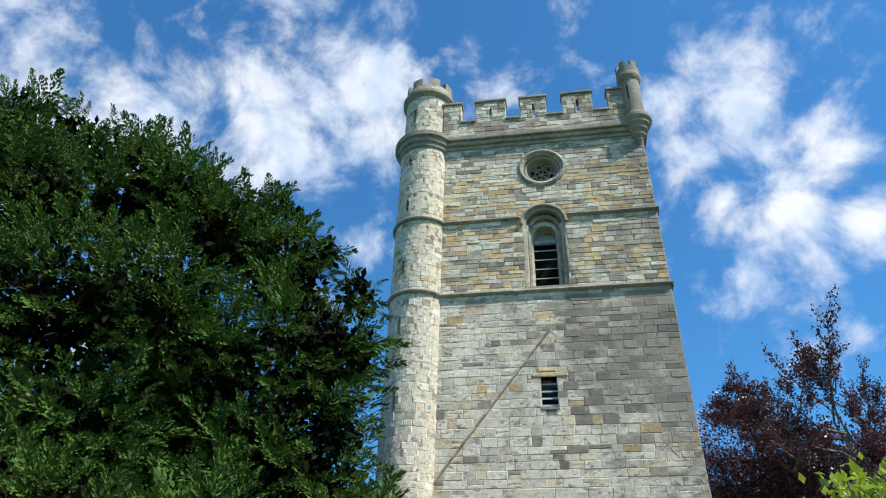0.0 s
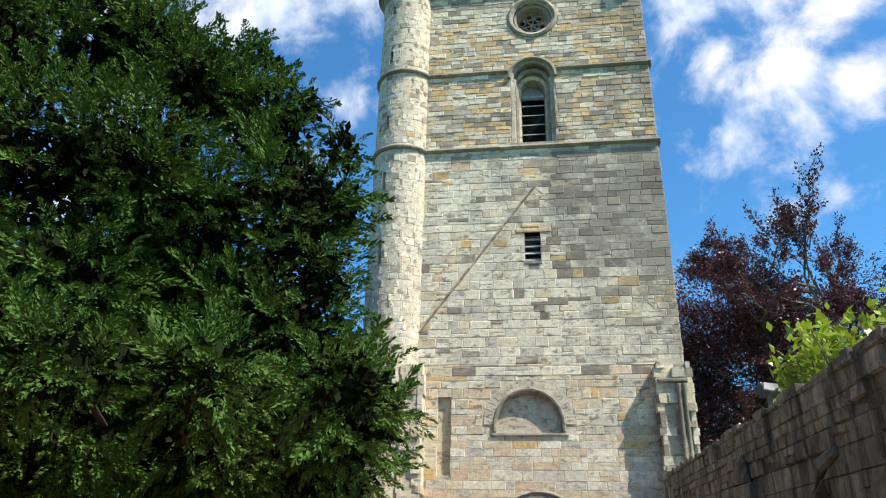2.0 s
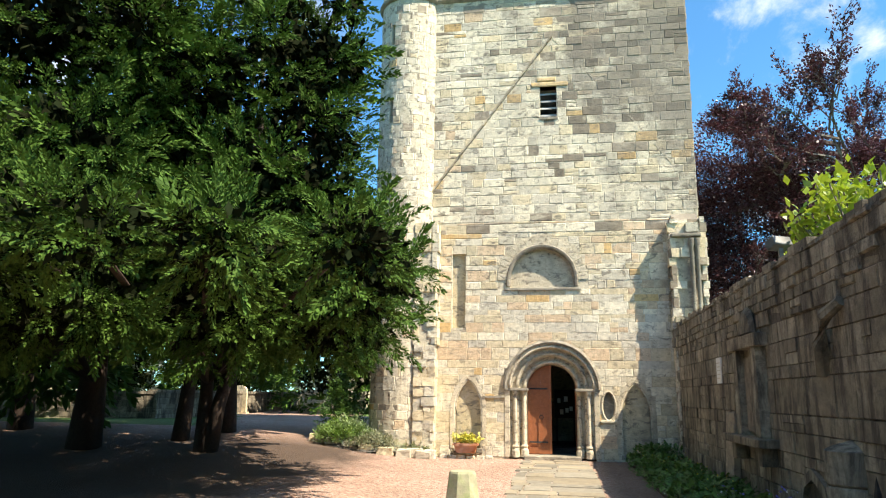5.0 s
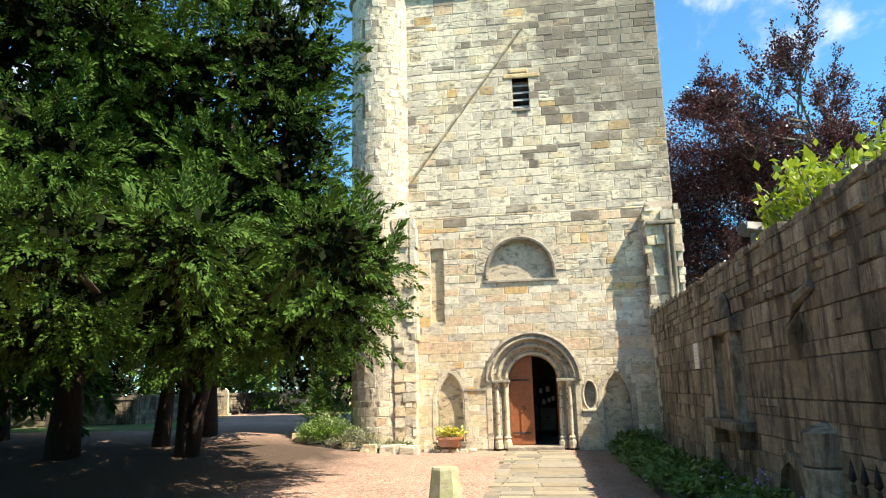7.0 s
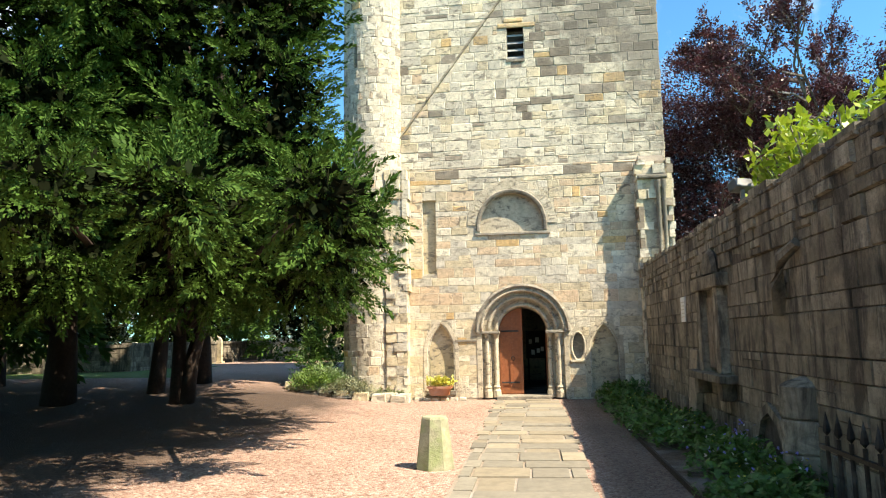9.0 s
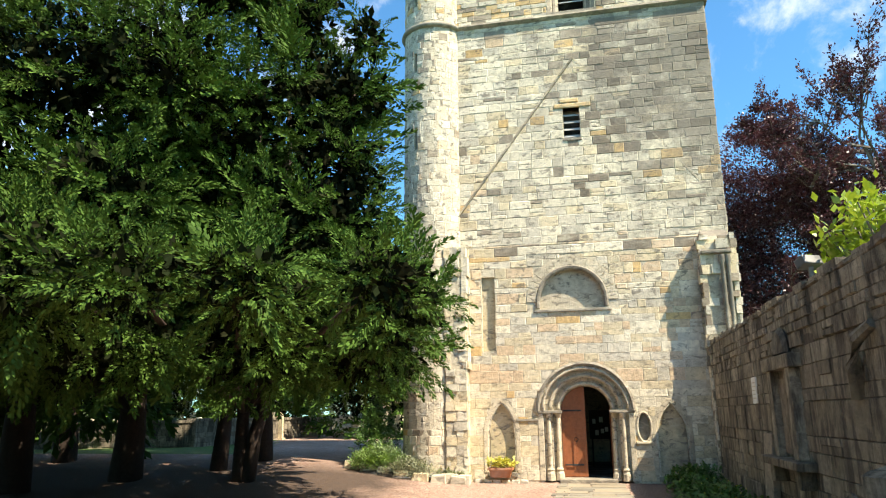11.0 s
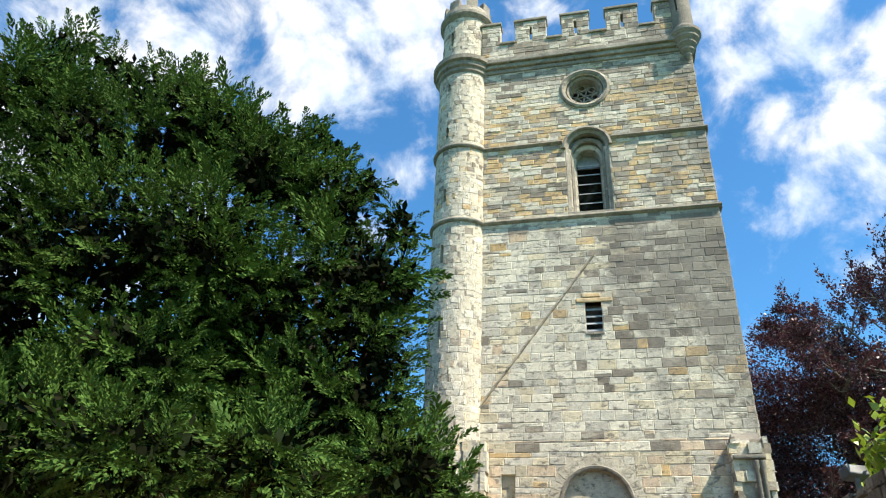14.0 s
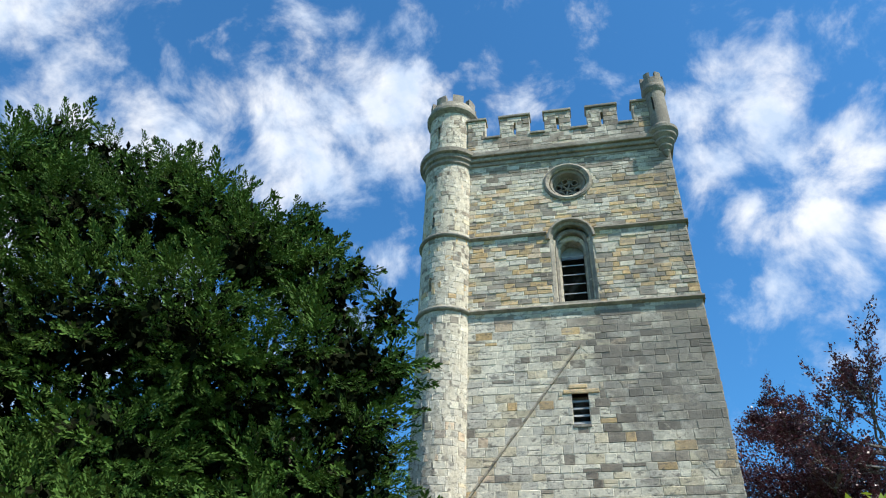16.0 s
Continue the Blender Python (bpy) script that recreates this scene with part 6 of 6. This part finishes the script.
for k in range(26):
    bm = bmesh.new()
    e = np.array([g.normal(-0.1, 0.3), g.normal(0.1, 1.4), g.uniform(4.2, 5.05)])
    m = np.array([e[0] * 0.4, e[1] * 0.6, 3.2])
    limb(bm, [(0, 0, -0.1), tuple(m), tuple(e)], 0.05, 0.012, 5)
    part("stem", bm, M["bark_grey"], laurel)
    n = 80
    u = g.random(n) ** 0.5
    P = m + (e - m) * u[:, None] + g.normal(0, 0.16, (n, 3))
    D = g.normal(0, 0.8, (n, 3)) + [0, 0, 0.5]
    tagged(leaf_cloud("leaves", P, D, 0.2 * g.uniform(0.6, 1.2, n), leaf_quad(), M["laurel"], laurel, g), kind="stuff")


# ---- behind the yews: low wall, gravestones, chapel, house ----
low_wall = thing("churchyard_wall", (-20, 6, 0), "low dark stone churchyard wall under the yews", "wall")
rr = random.Random(90)
low_line = [((-34.0, 1.0), (-15.6, 8.0)), ((-15.6, 8.0), (-14.0, 22.0))]
for (xa, ya), (xb, yb) in low_line:
    L = math.hypot(xb - xa, yb - ya)
    ang = math.degrees(math.atan2(yb - ya, xb - xa))
    mm = pose(xa, ya, ground_height(xa, ya) - 0.1, 0, 0, ang)
    bm = box(0, L, 0, 0.4, 0, 1.15)
    bmesh.ops.transform(bm, matrix=mm, verts=bm.verts)
    under(low_wall, part("core", bm, M["wall_mortar"], low_wall))
    place = lambda a, z, d: tuple(mm @ Vector((a, -d, z)))
    ob = stones_mesh("rubble", courses(0, L, 0.02, 1.15, 0.16, 0.28, 0.25, 0.6, rr), place, lambda a, z, q: q.choice([0, 1]), [M["wall_a"], M["wall_b"]], low_wall, rr)
    under(low_wall, ob)
    x = 0.0
    while x < L:
        w = rr.uniform(0.5, 0.9)
        bm = box(x + 0.01, min(x + w, L) - 0.01, -0.06, 0.46, 1.15, 1.27)
        bmesh.ops.transform(bm, matrix=mm, verts=bm.verts)
        under(low_wall, part("coping_stone", bm, M["wall_b_s"], low_wall))
        x += w


def gravestone(x, y, w, h, t, turn, style, mat, lean=0.0):
    st = thing("gravestone", (x, y, ground_height(x, y) - 0.05), "weathered upright gravestone beyond the low wall" if style else "tall pale gravestone on a stepped base", "gravestone", "gravestones")
    o = round_arch(0, w / 2, 0.0, h - w / 2 * 0.6, 10, rise=w / 2 * 0.6)
    n = len(o)
    bm = bmesh.new()
    a = [bm.verts.new((p[0], -t / 2, p[1] + 0.12)) for p in o]
    b = [bm.verts.new((p[0], t / 2, p[1] + 0.12)) for p in o]
    bm.faces.new(a)
    bm.faces.new(b[::-1])
    for i in range(n):
        bm.faces.new((a[i], a[(i + 1) % n], b[(i + 1) % n], b[i]))
    part("slab", bm, mat, st)
    part("plinth", box(-w / 2 - 0.08, w / 2 + 0.08, -t / 2 - 0.07, t / 2 + 0.07, 0, 0.14), mat, st)
    st.rotation_euler = (radians(lean), 0, radians(turn))
    return st


for i in range(22):
    x, y = -32 + i * 1.05 + rr.uniform(-0.4, 0.4), 11 + rr.uniform(-1.5, 7) + i * 0.25
    gravestone(x, y, rr.uniform(0.5, 0.9), rr.uniform(0.7, 1.4), 0.12, rr.uniform(-12, 12), i % 3, rr.choice([M["pale_s"], M["grey_s"], M["buff_s"]]), rr.uniform(-4, 4))
for x, y in ((-13.0, 19.0), (-12.2, 16.5), (-11.0, 24.0)):
    gravestone(x, y, 0.7, 1.1, 0.16, 10, 1, M["pale_s"])

chapel = thing("chapel", (-8, 30, 0.4), "dark stone chapel with buttresses and a slate roof", "building")
cz = ground_height(-8, 30)
under(chapel, part("wall", pierced(-14.0, -2.0, cz - 0.3, cz + 4.2, 30.0, 30.6, [pointed_arch(cx, 0.45, cz + 1.2, cz + 2.3, cz + 3.2) for cx in (-12.2, -9.4, -6.6, -3.8)]), M["wall_b_s"], chapel))
under(chapel, part("wall", box(-14.0, -13.4, 30.6, 38, cz - 0.3, cz + 4.2), M["wall_b_s"], chapel))
for cx in (-12.2, -9.4, -6.6, -3.8):
    w = under(chapel, part("window", box(cx - 0.5, cx + 0.5, 30.35, 30.4, cz + 1.1, cz + 3.3), M["glass"], chapel, "dark leaded window"))
    f = part("tracery", sweep_arch(pointed_arch(cx, 0.45, cz + 1.2, cz + 2.3, cz + 3.2), [(-0.06, 0.3), (-0.06, 0.1), (0.12, -0.03), (0.12, 0.1)]), M["dressed_warm"], w)
    for v in f.data.vertices:
        v.co.y += 30.0
for cx in (-14.0, -10.8, -8.0, -5.2):
    under(chapel, part("buttress", box(cx - 0.3, cx + 0.3, 29.4, 30.0, cz - 0.3, cz + 2.9), M["dressed_warm"], chapel, bevel=0.05))
bm = bmesh.new()
v = [bm.verts.new(p) for p in ((-14.3, 29.7, cz + 4.1), (-1.8, 29.7, cz + 4.1), (-1.8, 34, cz + 7.6), (-14.3, 34, cz + 7.6), (-14.3, 38.3, cz + 4.1), (-1.8, 38.3, cz + 4.1))]
for f in ((0, 1, 2, 3), (3, 2, 5, 4), (0, 3, 4), (1, 5, 2), (0, 4, 5, 1)):
    bm.faces.new([v[i] for i in f])
under(chapel, part("roof", bm, M["slate"], chapel))

house = thing("house", (16, 14, 0.4), "pale rendered house half hidden behind the beech", "house")
under(house, part("wall", box(11.0, 20, 14, 21, 0.0, 6.0), M["render_w"], house))
bm = bmesh.new()
v = [bm.verts.new(p) for p in ((10.7, 13.6, 6.0), (20.3, 13.6, 6.0), (20.3, 17.5, 9.0), (10.7, 17.5, 9.0), (10.7, 21.4, 6.0), (20.3, 21.4, 6.0))]
for f in ((0, 1, 2, 3), (3, 2, 5, 4), (0, 3, 4), (1, 5, 2), (0, 4, 5, 1)):
    bm.faces.new([v[i] for i in f])
under(house, part("roof", bm, M["slate"], house))
for x in (12.5, 15.0, 17.5):
    under(house, part("window", box(x - 0.45, x + 0.45, 13.96, 14.0, 3.8, 5.1), M["glass"], house, "dark sash window"))
part_ch = under(house, part("chimney", box(12.0, 12.9, 17.1, 17.9, 8.2, 10.2), M["buff_s"], house))

# belt of far trees that closes the view
belt = thing("far_trees", (0, 60, 0), "dark green belt of distant trees", "trees", kind="stuff")
g = np.random.default_rng(4)
n = 9000
A = g.uniform(0.25, math.pi - 0.05, n)
R = g.uniform(46, 64, n)
P = np.stack([R * np.cos(A), R * np.sin(A) - 60, 0.3 + 7.5 * g.random(n) ** 0.8 * (0.75 + 0.25 * np.sin(A * 37))], 1)
leaf_cloud("foliage", P, g.normal(0, 1, (n, 3)), g.uniform(0.9, 1.7, n), spray(g, 5, 1.0, 0.2), M["far_leaf"], belt, g)


# ---- single stones of the tower's foot ----
def place_pieces(rects, seed, keys, chosen, parent, turn=None, deep=(0.003, 0.010), worn=0.028):
    """Single worn stones, alike ones on one mesh."""
    r = random.Random(seed)
    shapes = {}
    for k in keys:
        for j in range(3):
            out, inn = stone_shape(r, 1.0, 1.0, 1.0, worn)
            vs = [(x, 0.25, z) for x, z in out] + [(x, -q, z) for x, z, q in inn]
            me = bpy.data.meshes.new("stone")
            me.from_pydata(vs, [], STONE_FACES)
            me.materials.append(keys[k])
            shapes[k, j] = me
    for a, b, c, d in rects:
        k = chosen((a + b) / 2, (c + d) / 2, r)
        ob = new("stone", shapes[k, r.randrange(3)])
        ob.parent = parent
        at = ((a + b) / 2, 0.0, (c + d) / 2)
        size = (b - a, r.uniform(*deep), d - c)
        ob.matrix_parent_inverse = parent.matrix_world.inverted()
        ob.matrix_basis = (turn or Matrix()) @ Matrix.Translation(at) @ Matrix.Diagonal((*size, 1))


place_pieces(near_rects, 66, PIECE, lambda x, z, r: STONES[class_of(x, z, r)], tower)
# the wall runs along y and faces -x
place_pieces(near_wall, 67, {"a": M["wall_a_s"], "b": M["wall_b_s"]}, lambda x, z, r: r.choice("aab"), yard_wall,
             Matrix(((0, 1, 0, WX), (1, 0, 0, 0), (0, 0, 1, 0), (0, 0, 0, 1))), (0.008, 0.035))
